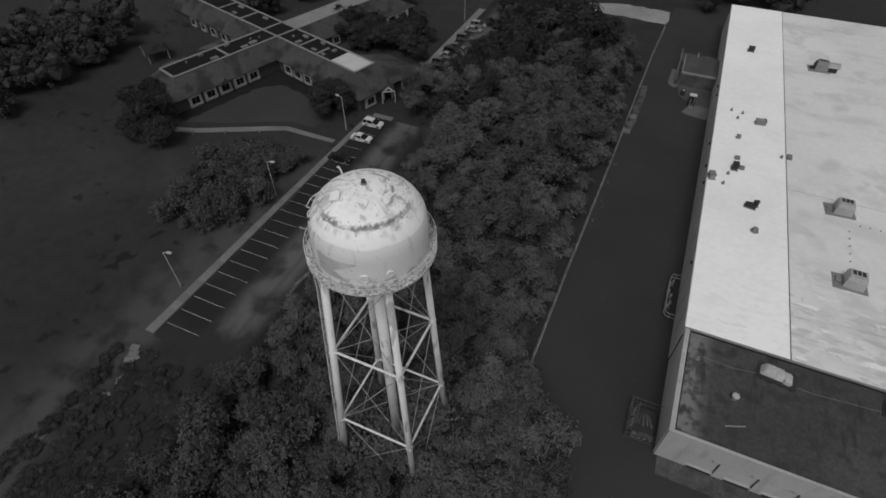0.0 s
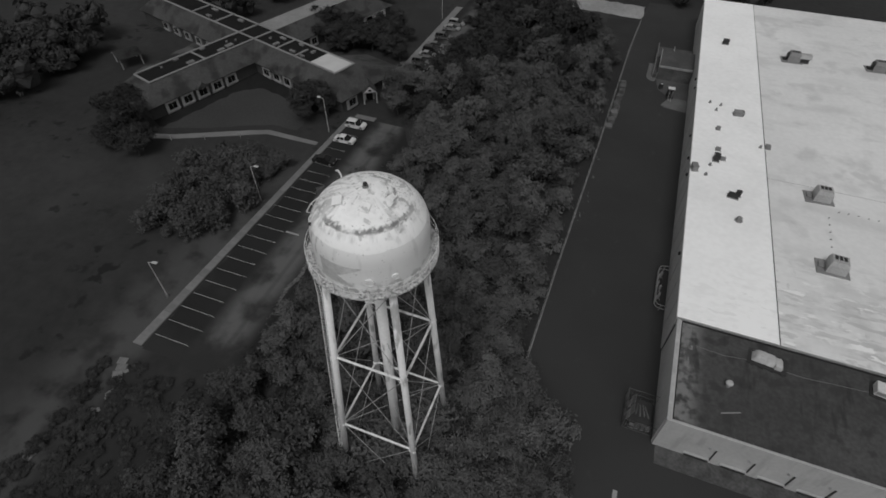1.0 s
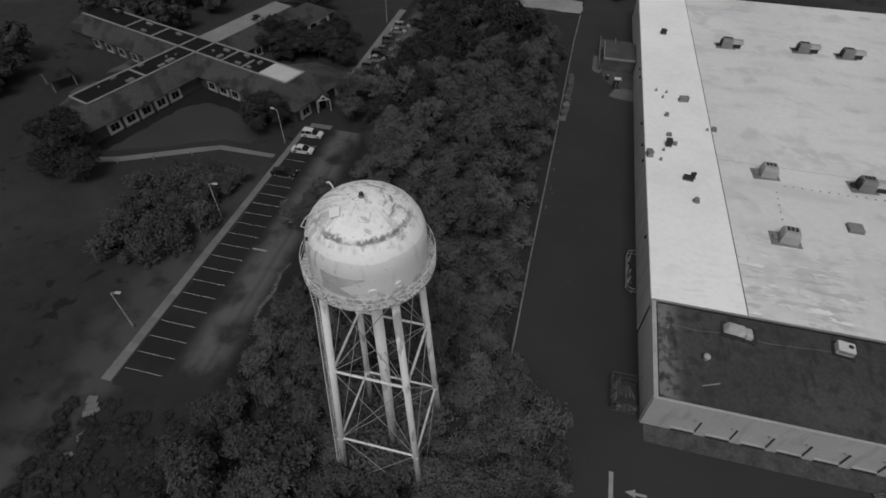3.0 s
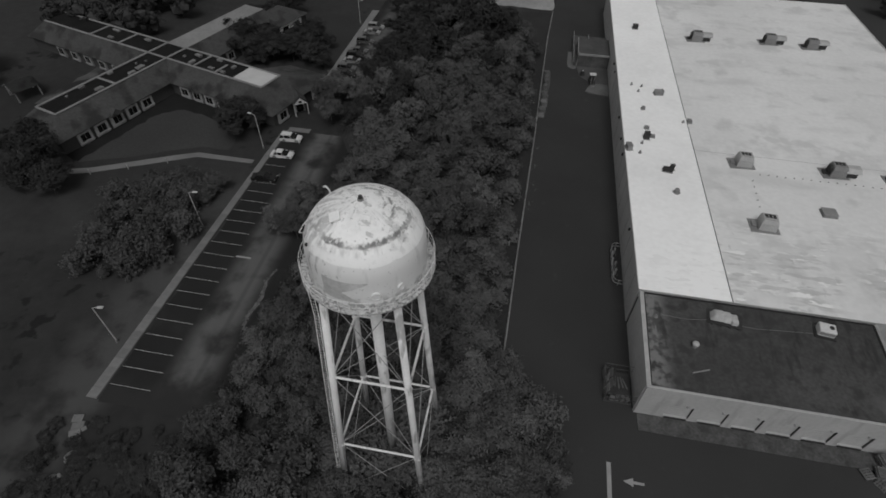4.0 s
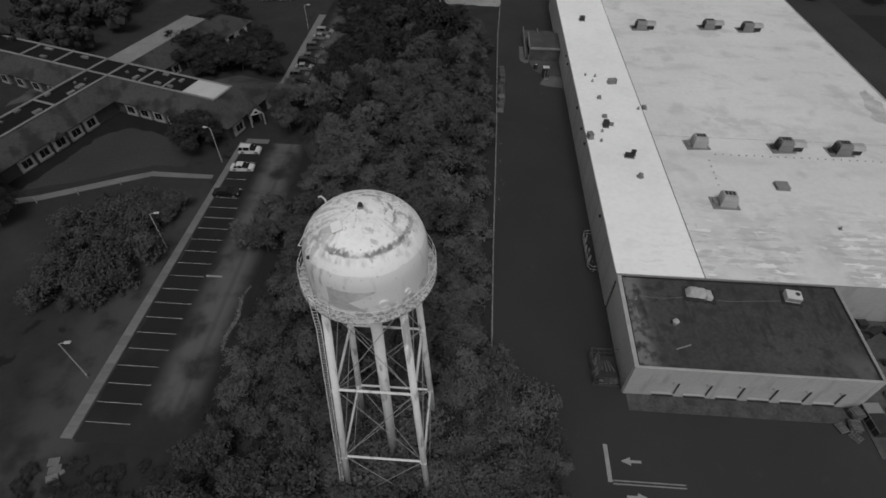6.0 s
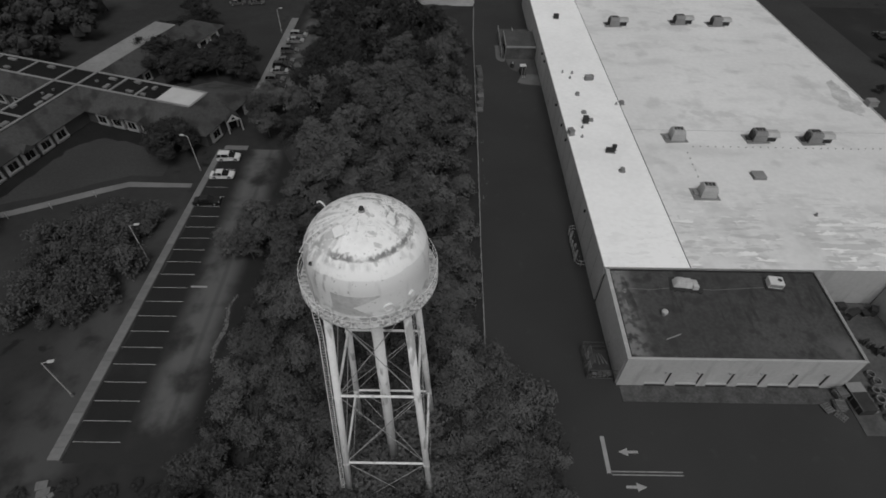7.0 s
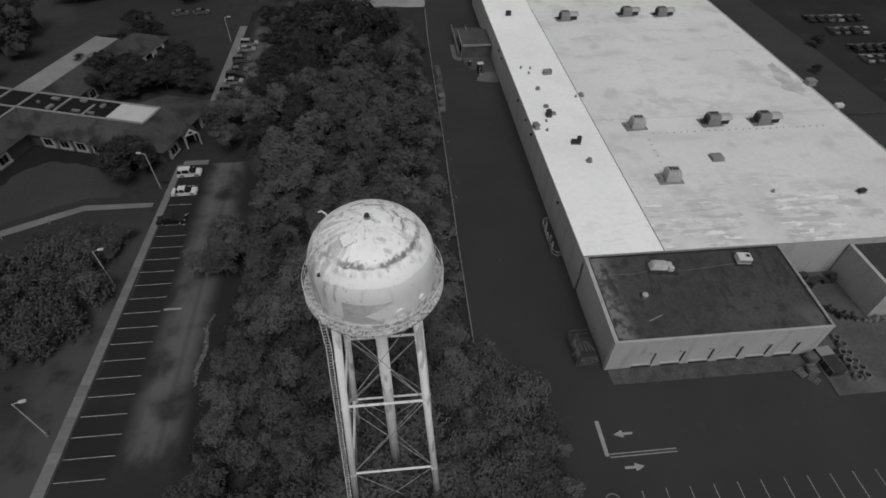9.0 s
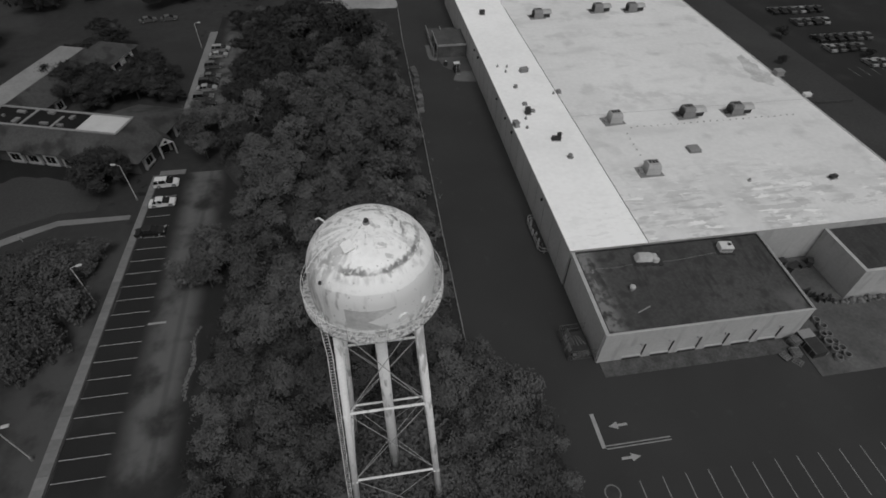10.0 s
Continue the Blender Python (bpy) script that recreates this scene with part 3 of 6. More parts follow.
part("overflow_stub", tube(bmesh.new(), [(-2.6, 1.33, 38.3), (-2.66, 1.36, 38.75), (-2.95, 1.5, 38.9), (-3.15, 1.6, 38.72)], 0.06), STEEL, tower, "bent pipe stub on the roof")
part("roof_rail", tube(bmesh.new(), [on_dome(-3.75 + 0.41 * i, -1.36 + 0.055 * i, 0.28).translation for i in range(7)], 0.03), STEEL, tower, "roof ladder rail")
for i in range(7):
    p = on_dome(-3.75 + 0.41 * i, -1.36 + 0.055 * i)
    part("rail_foot", rod(p.translation, (p @ Matrix.Translation((0, 0, 0.28))).translation, 0.025, seg=6), STEEL, tower)
for az, z, r in ((-66.0, 34.75, 0.34), (-42.0, 34.9, 0.26)):
    m = Matrix.Rotation(radians(az), 4, "Z") @ Matrix.Translation((TANK_R, 0, z)) @ pose(0, 0, 0, 0, 90, 0)
    hole = part("manhole", on(lathe(bmesh.new(), [(r, -0.05), (r, 0.14), (r - 0.08, 0.14), (r - 0.08, 0.06)], 20), m), STEEL, tower, "round bolted manhole on the shell")
    part("manhole_cover", on(rod((0, 0, 0.05), (0, 0, 0.1), r - 0.06, seg=18), m), TANK, hole)

# dark fitting at the eaves of the dome
m = on_dome(-3.08, -2.45) @ pose(0, 0, 0, 0, 0, 30)
fitting = part("roof_fitting", on(bx(-0.1, -0.12, -0.05, 0.1, 0.12, 0.12, bevel=0.03), m), UNIT_DARK, tower, "sooty box fitting with a pipe")
part("pipe", on(tube(bmesh.new(), [(-0.05, 0.1, 0.08), (-0.05, 0.35, 0.16), (0.1, 0.55, 0.14), (0.15, 0.7, -0.03)], 0.04, 6), m), STEEL, fitting)

# faded emblem: plain wedges on the shell
def emblem_edge(a, z):
    """True inside a block with a notch from its right side."""
    notch = a > -97 + (z - 35.0) * (26 if z > 35.0 else -22)
    return -116 < a < -72 and not notch


bm = bmesh.new()
for i in range(62):
    for j in range(32):
        a0, z0, da, dz = -118.5 + 0.75 * i, 34.22 + 0.058 * j, 0.75, 0.058
        if emblem_edge(a0 + da / 2, z0 + dz / 2):
            bm.faces.new([bm.verts.new(((TANK_R + 0.012) * math.cos(radians(a)), (TANK_R + 0.012) * math.sin(radians(a)), z)) for a, z in ((a0, z0), (a0 + da, z0), (a0 + da, z0 + dz), (a0, z0 + dz))])
bmesh.ops.remove_doubles(bm, verts=bm.verts[:], dist=0.002)
part("emblem", bm, EMBLEM, tank, "faded grey painted emblem")

# balcony
balcony = part("balcony", lathe(bmesh.new(), [(TANK_R - 0.05, FLOOR_Z - 0.14), (4.8, FLOOR_Z - 0.14), (4.8, FLOOR_Z), (TANK_R - 0.05, FLOOR_Z)], 64), BALCONY, tower, "narrow rusty balcony ring")
for z, r in ((FLOOR_Z + 0.55, 0.014), (FLOOR_Z + 1.05, 0.022)):
    part("rail", tube(bmesh.new(), [(4.75 * math.cos(a), 4.75 * math.sin(a), z) for a in (2 * math.pi * i / 48 for i in range(48))], r, 5, closed=True), STEEL, balcony)
for i in range(24):
    a = 2 * math.pi * (i + 0.5) / 24
    part("rail_post", rod((4.75 * math.cos(a), 4.75 * math.sin(a), FLOOR_Z - 0.1), (4.75 * math.cos(a), 4.75 * math.sin(a), FLOOR_Z + 1.05), 0.021, seg=5), STEEL, balcony)


# legs, riser, struts and rods
def leg_at(sx, sy, z):
    o = 4.40 - 0.0515 * z
    return Vector((sx * o, sy * o, z))


SIDES = [(-1, -1), (1, -1), (1, 1), (-1, 1)]
LEVELS = [0.3, 10.6, 22.3, 32.9]
for sx, sy in SIDES:
    leg = part("leg", rod(leg_at(sx, sy, 0.2), leg_at(sx, sy, 33.9), 0.30, 0.30, 16), STEEL, tower, smooth=True)
    part("footing", bx(sx * 4.4 - 0.7, sy * 4.4 - 0.7, -0.1, sx * 4.4 + 0.7, sy * 4.4 + 0.7, 0.45, bevel=0.05), CONCRETE, tower, "concrete footing")
    for z in LEVELS[1:3]:
        p = leg_at(sx, sy, z)
        part("gusset", bx(p.x - 0.3, p.y - 0.3, z - 0.06, p.x + 0.3, p.y + 0.3, z + 0.06, bevel=0.05), STEEL, leg)
part("riser", rod((0, 0, 0.0), (0, 0, 32.3), 0.47, 0.47, 20), STEEL, tower, "broad white riser pipe", smooth=True)
for (ax, ay), (cx, cy) in zip(SIDES, SIDES[1:] + SIDES[:1]):
    for z in LEVELS[1:3]:
        part("strut", rod(leg_at(ax, ay, z), leg_at(cx, cy, z), 0.115, 0.115, 8), STEEL, tower)
    for z0, z1 in zip(LEVELS, LEVELS[1:]):
        part("tie_rod", rod(leg_at(ax, ay, z0), leg_at(cx, cy, z1), 0.035, seg=5), ROD, tower)
        part("tie_rod", rod(leg_at(cx, cy, z0), leg_at(ax, ay, z1), 0.035, seg=5), ROD, tower)
for sx, sy in SIDES:
    for z in LEVELS[1:3]:
        part("spoke_rod", rod(leg_at(sx, sy, z), (0.4 * sx, 0.4 * sy, z), 0.03, seg=5), ROD, tower)

# ladder outside one leg
low = leg_at(-1, -1, 1.0) + Vector((-0.64, 0.05, 0))
mid = leg_at(-1, -1, 30.0) + Vector((-0.64, 0.05, 0))
bm = bmesh.new()
for off in (-0.18, 0.18):
    tube(bm, [low + Vector((off, 0, 0)), mid + Vector((off, 0, 0)), mid + Vector((off, 0, 4.8))], 0.027, 5)
ladder = part("ladder", bm, STEEL, tower, "long steel ladder with close rungs")
for i in range(98):
    p = low.lerp(mid, i / 83) if i < 84 else mid + Vector((0, 0, 0.35 * (i - 83)))
    part("rung", rod(p + Vector((-0.18, 0, 0)), p + Vector((0.18, 0, 0)), 0.019, seg=4), STEEL, ladder)
for i in range(9):
    p = low.lerp(mid, (i + 0.5) / 9)
    part("bracket", rod(p + Vector((0.18, 0, 0)), p + Vector((0.64, 0, 0)), 0.03, seg=5), STEEL, ladder)

# ---- warehouse ----
ROOF_Z, ANNEX_Z, FAR_Y = 7.3, 6.1, 127.5
warehouse = thing("warehouse", "long flat-roofed warehouse with a stained white membrane roof", "warehouse", 0, 0, 0)
FRONT_Y = 14.35
part("side_wall", bx(-0.42, FRONT_Y, -0.1, -0.1, FAR_Y, ROOF_Z - 0.12), WALL_FLANK, warehouse, "weathered grey panel side wall")
part("front_wall", bx(-0.1, FRONT_Y, -0.1, 61.6, FRONT_Y + 0.3, ROOF_Z - 0.12), WALL_PAINT, warehouse)
part("far_side_wall", bx(61.3, FRONT_Y + 0.3, -0.1, 61.6, FAR_Y, ROOF_Z - 0.12), WALL_FLANK, warehouse)
part("back_wall", bx(-0.1, FAR_Y - 0.3, -0.1, 61.3, FAR_Y, ROOF_Z - 0.12), WALL_FLANK, warehouse)
roof = part("roof", bx(11.62, FRONT_Y - 0.1, ROOF_Z - 0.12, 61.7, FAR_Y + 0.1, ROOF_Z), ROOF_WHITE, warehouse, "broad white roof with grey ponding stains")
part("roof_strip", slab(bmesh.new(), [(-0.48, FRONT_Y - 0.1), (11.5, FRONT_Y - 0.1), (11.5, FAR_Y + 0.1), (-0.48, FAR_Y + 0.1)], ROOF_Z - 0.12, ROOF_Z + 0.02), ROOF_STRIP, warehouse, "bright newer strip of roof membrane")
part("seam", bx(11.5, FRONT_Y - 0.1, ROOF_Z - 0.12, 11.62, 104, ROOF_Z + 0.03), SEAM, warehouse, "dark tarred roof seam")
part("cross_seam", bx(11.7, 49.2, ROOF_Z - 0.01, 61.0, 49.28, ROOF_Z + 0.012), COPING, warehouse)
part("gutter", bx(-0.58, FRONT_Y - 0.1, ROOF_Z - 0.22, -0.48, FAR_Y + 0.1, ROOF_Z + 0.03, bevel=0.02), COPING, warehouse)
part("far_coping", bx(61.5, FRONT_Y - 0.1, ROOF_Z - 0.1, 61.8, FAR_Y + 0.1, ROOF_Z + 0.10, bevel=0.02), COPING, warehouse)
part("front_coping", bx(-0.58, FRONT_Y - 0.14, ROOF_Z - 0.15, 61.8, FRONT_Y - 0.1, ROOF_Z + 0.03, bevel=0.02), COPING, warehouse)
for i in range(25):
    y = 18 + i * 4.2
    part("wall_panel_joint", bx(-0.45, y, 0, -0.42, y + 0.05, ROOF_Z - 0.24), UNIT, warehouse)
for y in (27.5, 47.5, 52.5, 60, 79, 83):
    part("wall_lamp", bx(-0.72, y, 5.6, -0.42, y + 0.35, 6.1, bevel=0.05), UNIT_DARK, warehouse)

stain = plain("ponding stain", 0.54, 0.7, (0.3, 0.35), (2.0, 0.2))
for i, line in enumerate(([(55.5, 58), (58.5, 55), (60.5, 60), (59.5, 70), (57.5, 69)],)):
    part("ponding_stain", slab(bmesh.new(), ragged(line, 1.0, 0.5, 50 + i), ROOF_Z - 0.01, ROOF_Z + 0.006), stain, warehouse, "grey ponding stain")
lone("low_wall", bx(74.5, 58.2, -0.05, 84, 58.5, 0.5, bevel=0.03), KERB, "low dark concrete wall beside the side car park", "wall", kind="structure")

# annex with the gravel roof
RISE = 0.75


def tilt(bm):
    """The annex roof rises gently towards the warehouse."""
    for v in bm.verts:
        if v.co.z > 5.0:
            v.co.z += RISE * max(0.0, v.co.y) / 14.0
    return bm


def top_z(y):
    return ANNEX_Z + RISE * y / 14.0


annex = thing("annex", "low loading annex with a dark gravel roof and pale walls", "building", 0, 0, 0)
BAYS = [3.15 + 4.02 * i for i in range(6)]
part("front_wall", bx(-0.28, 0.0, 3.1, 29.15, 0.3, ANNEX_Z + 0.10), WALL_PAINT, annex, "pale painted front wall")
part("plinth", bx(-0.28, 0.0, -0.1, 29.15, 0.3, 0.45), WALL_PAINT, annex)
for x0, x1 in zip([-0.28] + [x + 2.95 for x in BAYS], BAYS + [29.15]):
    part("pier", bx(x0, 0.0, 0.45, x1, 0.3, 3.1), WALL_PAINT, annex)
part("side_wall", tilt(bx(-0.28, 0.3, -0.1, 0.2, 14.2, ANNEX_Z + 0.10)), WALL_FLANK, annex)
part("end_wall", tilt(bx(28.95, 0.3, -0.1, 29.15, 14.2, ANNEX_Z + 0.10)), WALL_PAINT, annex)
part("gravel_roof", tilt(bx(0.2, 0.3, ANNEX_Z - 0.2, 28.95, 14.2, ANNEX_Z)), ROOF_DARK, annex, "dark mossy gravel roof")
part("coping", tilt(bx(-0.36, -0.08, ANNEX_Z + 0.10, 29.23, 0.12, ANNEX_Z + 0.2, bevel=0.02)), COPING, annex)
part("coping", tilt(bx(-0.36, 0.12, ANNEX_Z + 0.10, 0.1, 14.2, ANNEX_Z + 0.2, bevel=0.02)), COPING, annex)
part("coping", tilt(bx(29.07, 0.12, ANNEX_Z + 0.10, 29.21, 14.2, ANNEX_Z + 0.2, bevel=0.02)), COPING, annex)
part("flashing", tilt(bx(0.205, 0.36, ANNEX_Z, 0.34, 13.9, ANNEX_Z + 0.1)), DARK_TRIM, annex)
part("flashing", tilt(bx(28.7, 0.36, ANNEX_Z, 28.94, 13.95, ANNEX_Z + 0.08)), DARK_TRIM, annex)
part("flashing", tilt(bx(0.36, 13.98, ANNEX_Z, 28.68, 14.18, ANNEX_Z + 0.08)), DARK_TRIM, annex)
for x in BAYS:
    door = part("dock_door", bx(x + 0.02, 0.27, 0.47, x + 2.93, 0.31, 3.08), WALL_PAINT, annex, "pale roll-up dock door")
    for j in range(5):
        part("door_rib", bx(x + 0.06, 0.255, 0.75 + 0.45 * j, x + 2.89, 0.27, 0.79 + 0.45 * j), WALL_PAINT, door)
    # dark strip added where each recessed bay's side reveal lies in shade
    part("door_track", bx(x + 2.90, 0.04, 0.47, x + 2.945, 0.255, 3.08), PEN_PIPE, annex, "dark strip for the shaded door reveal")
    part("dock_bumper", bx(x + 0.15, -0.16, 0.2, x + 2.8, -0.003, 0.44, bevel=0.03), UNIT_DARK, annex, "dark rubber dock bumper")
    part("dock_lamp", bx(x + 1.95, -0.3, 3.3, x + 2.2, -0.003, 3.45, bevel=0.03), GALV, annex, "small wall lamp")
lone("dock_apron", bx(0.1, -2.35, -0.1, 28.4, -0.01, 0.10, bevel=0.03), plain("stained dock concrete", 0.075, 0.9, (0.6, 0.5), (3.0, 0.35), 0.3), "stained concrete apron before the loading bays", "pavement", kind="structure")
part("drain_pipe", tube(bmesh.new(), [(-0.37, 0.25, 6.0), (-0.37, 0.25, 0.1)], 0.07), COPING, annex)
part("drain_pipe", tube(bmesh.new(), [(-0.37, 13.8, 6.2), (-0.37, 13.8, 0.1)], 0.06), DARK_TRIM, annex)

# second annex and the court between them
wing = thing("wing", "lower wing with pale wall and dark roof beside the court", "building", 0, 0, 0)
part("court_wall", bx(41.0, 5.2, -0.1, 41.4, 14.2, ANNEX_Z), WALL_PAINT, wing, "pale wall facing the court")
part("front_wall", bx(41.4, 5.2, -0.1, 61.5, 5.5, ANNEX_Z), WALL_PAINT, wing)
part("gravel_roof", bx(41.4, 5.5, ANNEX_Z - 0.3, 61.5, 14.2, ANNEX_Z - 0.08), ROOF_DARK, wing)
part("end_wall", bx(61.2, 5.5, -0.1, 61.5, 14.2, ANNEX_Z - 0.3), WALL_PAINT, wing)
part("coping", bx(40.9, 5.1, ANNEX_Z, 41.5, 14.2, ANNEX_Z + 0.1, bevel=0.02), COPING, wing)
part("coping", bx(41.5, 5.1, ANNEX_Z, 61.5, 5.6, ANNEX_Z + 0.1, bevel=0.02), COPING, wing)
lone("court_floor", slab(bmesh.new(), [(29.17, -1.5), (64.0, -1.5), (64.0, 5.18), (40.98, 5.18), (40.98, 14.2), (29.17, 14.2)], -0.1, 0.05), plain("court concrete", 0.09, 0.9, (0.25, 0.35), (2.0, 0.2), 0.2), "stained concrete court between the wings", "pavement", kind="structure")
lone("storage_pad", slab(bmesh.new(), [(28.9, -6.5), (64, -6.5), (64, -1.52), (28.9, -1.52)], -0.1, 0.12), plain("pad concrete", 0.095, 0.9, (0.25, 0.45), (2.0, 0.2), 0.2), "raised concrete pad with stored drums", "pavement", kind="structure")
rubble_rnd = random.Random(8)
for i, (x, y) in enumerate(((36.3, 6.4), (37.2, 5.5), (38.3, 5.2), (39.4, 4.9), (40.6, 4.6), (41.6, 4.4), (42.6, 4.5), (43.7, 4.4), (44.8, 4.5), (45.8, 4.4), (46.8, 4.5))):
    heap = thing("scrap_heap", "heap of dark boards leaning in the court" if i < 3 else "heap of rough pale lumps before the wing's wall", "scrap", x, y, 0.05, rubble_rnd.uniform(-20, 20), "scrap heaps")
    for k in range(5):
        a, c, h = rubble_rnd.uniform(0.4, 0.9), rubble_rnd.uniform(0.3, 0.6), rubble_rnd.uniform(0.3, 0.9)
        lean = rubble_rnd.uniform(-28, 28) if i < 3 else rubble_rnd.uniform(-14, 14)
        part("board" if i < 3 else "lump", on(bx(-a / 2, -0.06 if i < 3 else -c / 2, 0, a / 2, 0.06 if i < 3 else c / 2, h + (0.5 if i < 3 else 0.0), bevel=0.02 if i < 3 else 0.12), pose(rubble_rnd.uniform(-0.4, 0.4), rubble_rnd.uniform(-0.25, 0.25), -0.06, lean, lean / 2, rubble_rnd.uniform(0, 90))), (UNIT_DARK, JUNK)[k % 2] if i < 3 else (CONCRETE, JUNK, CONCRETE)[k % 3], heap)


# drums and tyres stored on the pad
def tyre(x, y, z, r=0.52, tilt=0.0, turn=0.0):
    t = lone("tyre", lathe(bmesh.new(), [(r * 0.7, 0.03), (r * 0.74, 0.0), (r * 0.94, 0.0), (r, 0.06), (r, 0.2), (r * 0.94, 0.26), (r * 0.74, 0.26), (r * 0.7, 0.23), (r * 0.7, 0.03)], 18), plain("dusty tyre", 0.15, 0.85, (1.0, 0.3), (6.0, 0.3)) if "dusty tyre" not in bpy.data.materials else bpy.data.materials["dusty tyre"], "worn grey tyre lying in a heap on the pad", "tyre", "stored tyres")
    t.matrix_basis = pose(x, y, z, tilt, 0, turn)


rnd = random.Random(4)
for row, y in enumerate((2.0, 0.7, -0.6, -1.9, -3.1, -4.3)):
    for x in (31.8, 32.95, 34.1):
        if x > 31.8 + (0.6 if row < 3 or row == 5 else 0.0) + (0.6 if row < 2 else 0.0):
            base = 0.12 if y < -1.6 else 0.05
            turned, shift, big = rnd.uniform(0, 60), rnd.uniform(-0.2, 0.2), rnd.uniform(0.54, 0.64)
            for k in range(rnd.choice((2, 3, 3))):
                tyre(x + shift + rnd.uniform(-0.05, 0.05), y + rnd.uniform(-0.05, 0.05), base + 0.26 * k, big, 0.0, turned)
for row, y in ((3, -1.75), (4, -3.0)):
    tyre(31.7, y, 0.12, 0.58)

skip = thing("skip_bin", "long dark waste skip with a pale half lid", "skip", 30.15, -1.85, 0.12, 4)
bm = bx(-1.0, -1.95, 0.0, 1.0, 1.95, 1.15, bevel=0.04)
part("body", bm, UNIT_DARK, skip)
part("lid", bx(-1.08, 0.6, 1.16, 1.08, 2.0, 1.24, bevel=0.03), UNIT, skip, "pale sheet lid")
for s in (-1, 1):
    part("rim", bx(s * 1.0 - 0.06, -2.0, 1.1, s * 1.0 + 0.06, 0.58, 1.2, bevel=0.02), PEN_PIPE, skip)
    for e in (-1.2, 0.0, 1.2):
        part("rib", bx(s * 1.04 - 0.05, e - 0.06, 0.05, s * 1.04 + 0.05, e + 0.06, 1.1), PEN_PIPE, skip)


def crate(x, y, z, a, b, c, turn, material=JUNK, name="crate", label="weathered stacked crate in the court", category="crate", group="stored crates"):
    t = thing(name, label, category, x, y, z, turn, group)
    part("body", bx(-a / 2, -b / 2, 0.1, a / 2, b / 2, c, bevel=0.03), material, t)
    for s in (-1, 0, 1):
        part("runner", bx(-a / 2, s * b * 0.4 - 0.05, 0, a / 2, s * b * 0.4 + 0.05, 0.1), WOOD, t)
    part("lid", bx(-a / 2 - 0.03, -b / 2 - 0.03, c, a / 2 + 0.03, b / 2 + 0.03, c + 0.05), material, t)
    return t


for i in range(13):
    crate(32.6 + 0.9 * i % 8 + rnd.uniform(-0.2, 0.2), 11.2 + (i // 5) * 1.1 + rnd.uniform(-0.3, 0.3), 0.05, rnd.uniform(0.8, 1.3), rnd.uniform(0.7, 1.0), rnd.uniform(0.5, 1.3), rnd.uniform(0, 90), UNIT_DARK)
def flat_stack(x, y, turn, layers, label, group="stored pallets", z=0.0):
    """Loose pallets laid flat on one another, each a little askew."""
    t = thing("pallet_stack", label, "pallets", x, y, z, turn, group)
    for k in range(layers):
        o = rnd.uniform(-0.12, 0.12)
        for e in (-0.48, -0.24, 0.0, 0.24, 0.48):
            part("board", bx(-0.62 + o, e * 1.15 - 0.09, 0.16 * k + 0.1, 0.62 + o, e * 1.15 + 0.09, 0.16 * k + 0.135), PALE_TIMBER, t)
        for e in (-0.5, 0.0, 0.5):
            part("bearer", bx(e * 1.1 - 0.05 + o, -0.66, 0.16 * k, e * 1.1 + 0.05 + o, 0.66, 0.16 * k + 0.1), PALE_TIMBER, t)


PALE_TIMBER = plain("pale pallet timber", 0.13, 0.85, (0.8, 0.3), (6.0, 0.25), rand=0.25)
for x, y, turn, layers in ((25.9, -2.9, 20, 2), (27.4, -2.7, -6, 5), (27.1, -4.0, 35, 1), (28.1, -1.2, 12, 7)):
    flat_stack(x, y, turn, layers, "stack of pale timber pallets beside the loading bays", z=0.1 if y > -1.9 else 0.0)


# ---- things on the roofs ----
def curb(t, a, b, h=0.28):
    part("curb", bx(-a / 2, -b / 2, -0.01, a / 2, b / 2, h, bevel=0.02), UNIT, t)


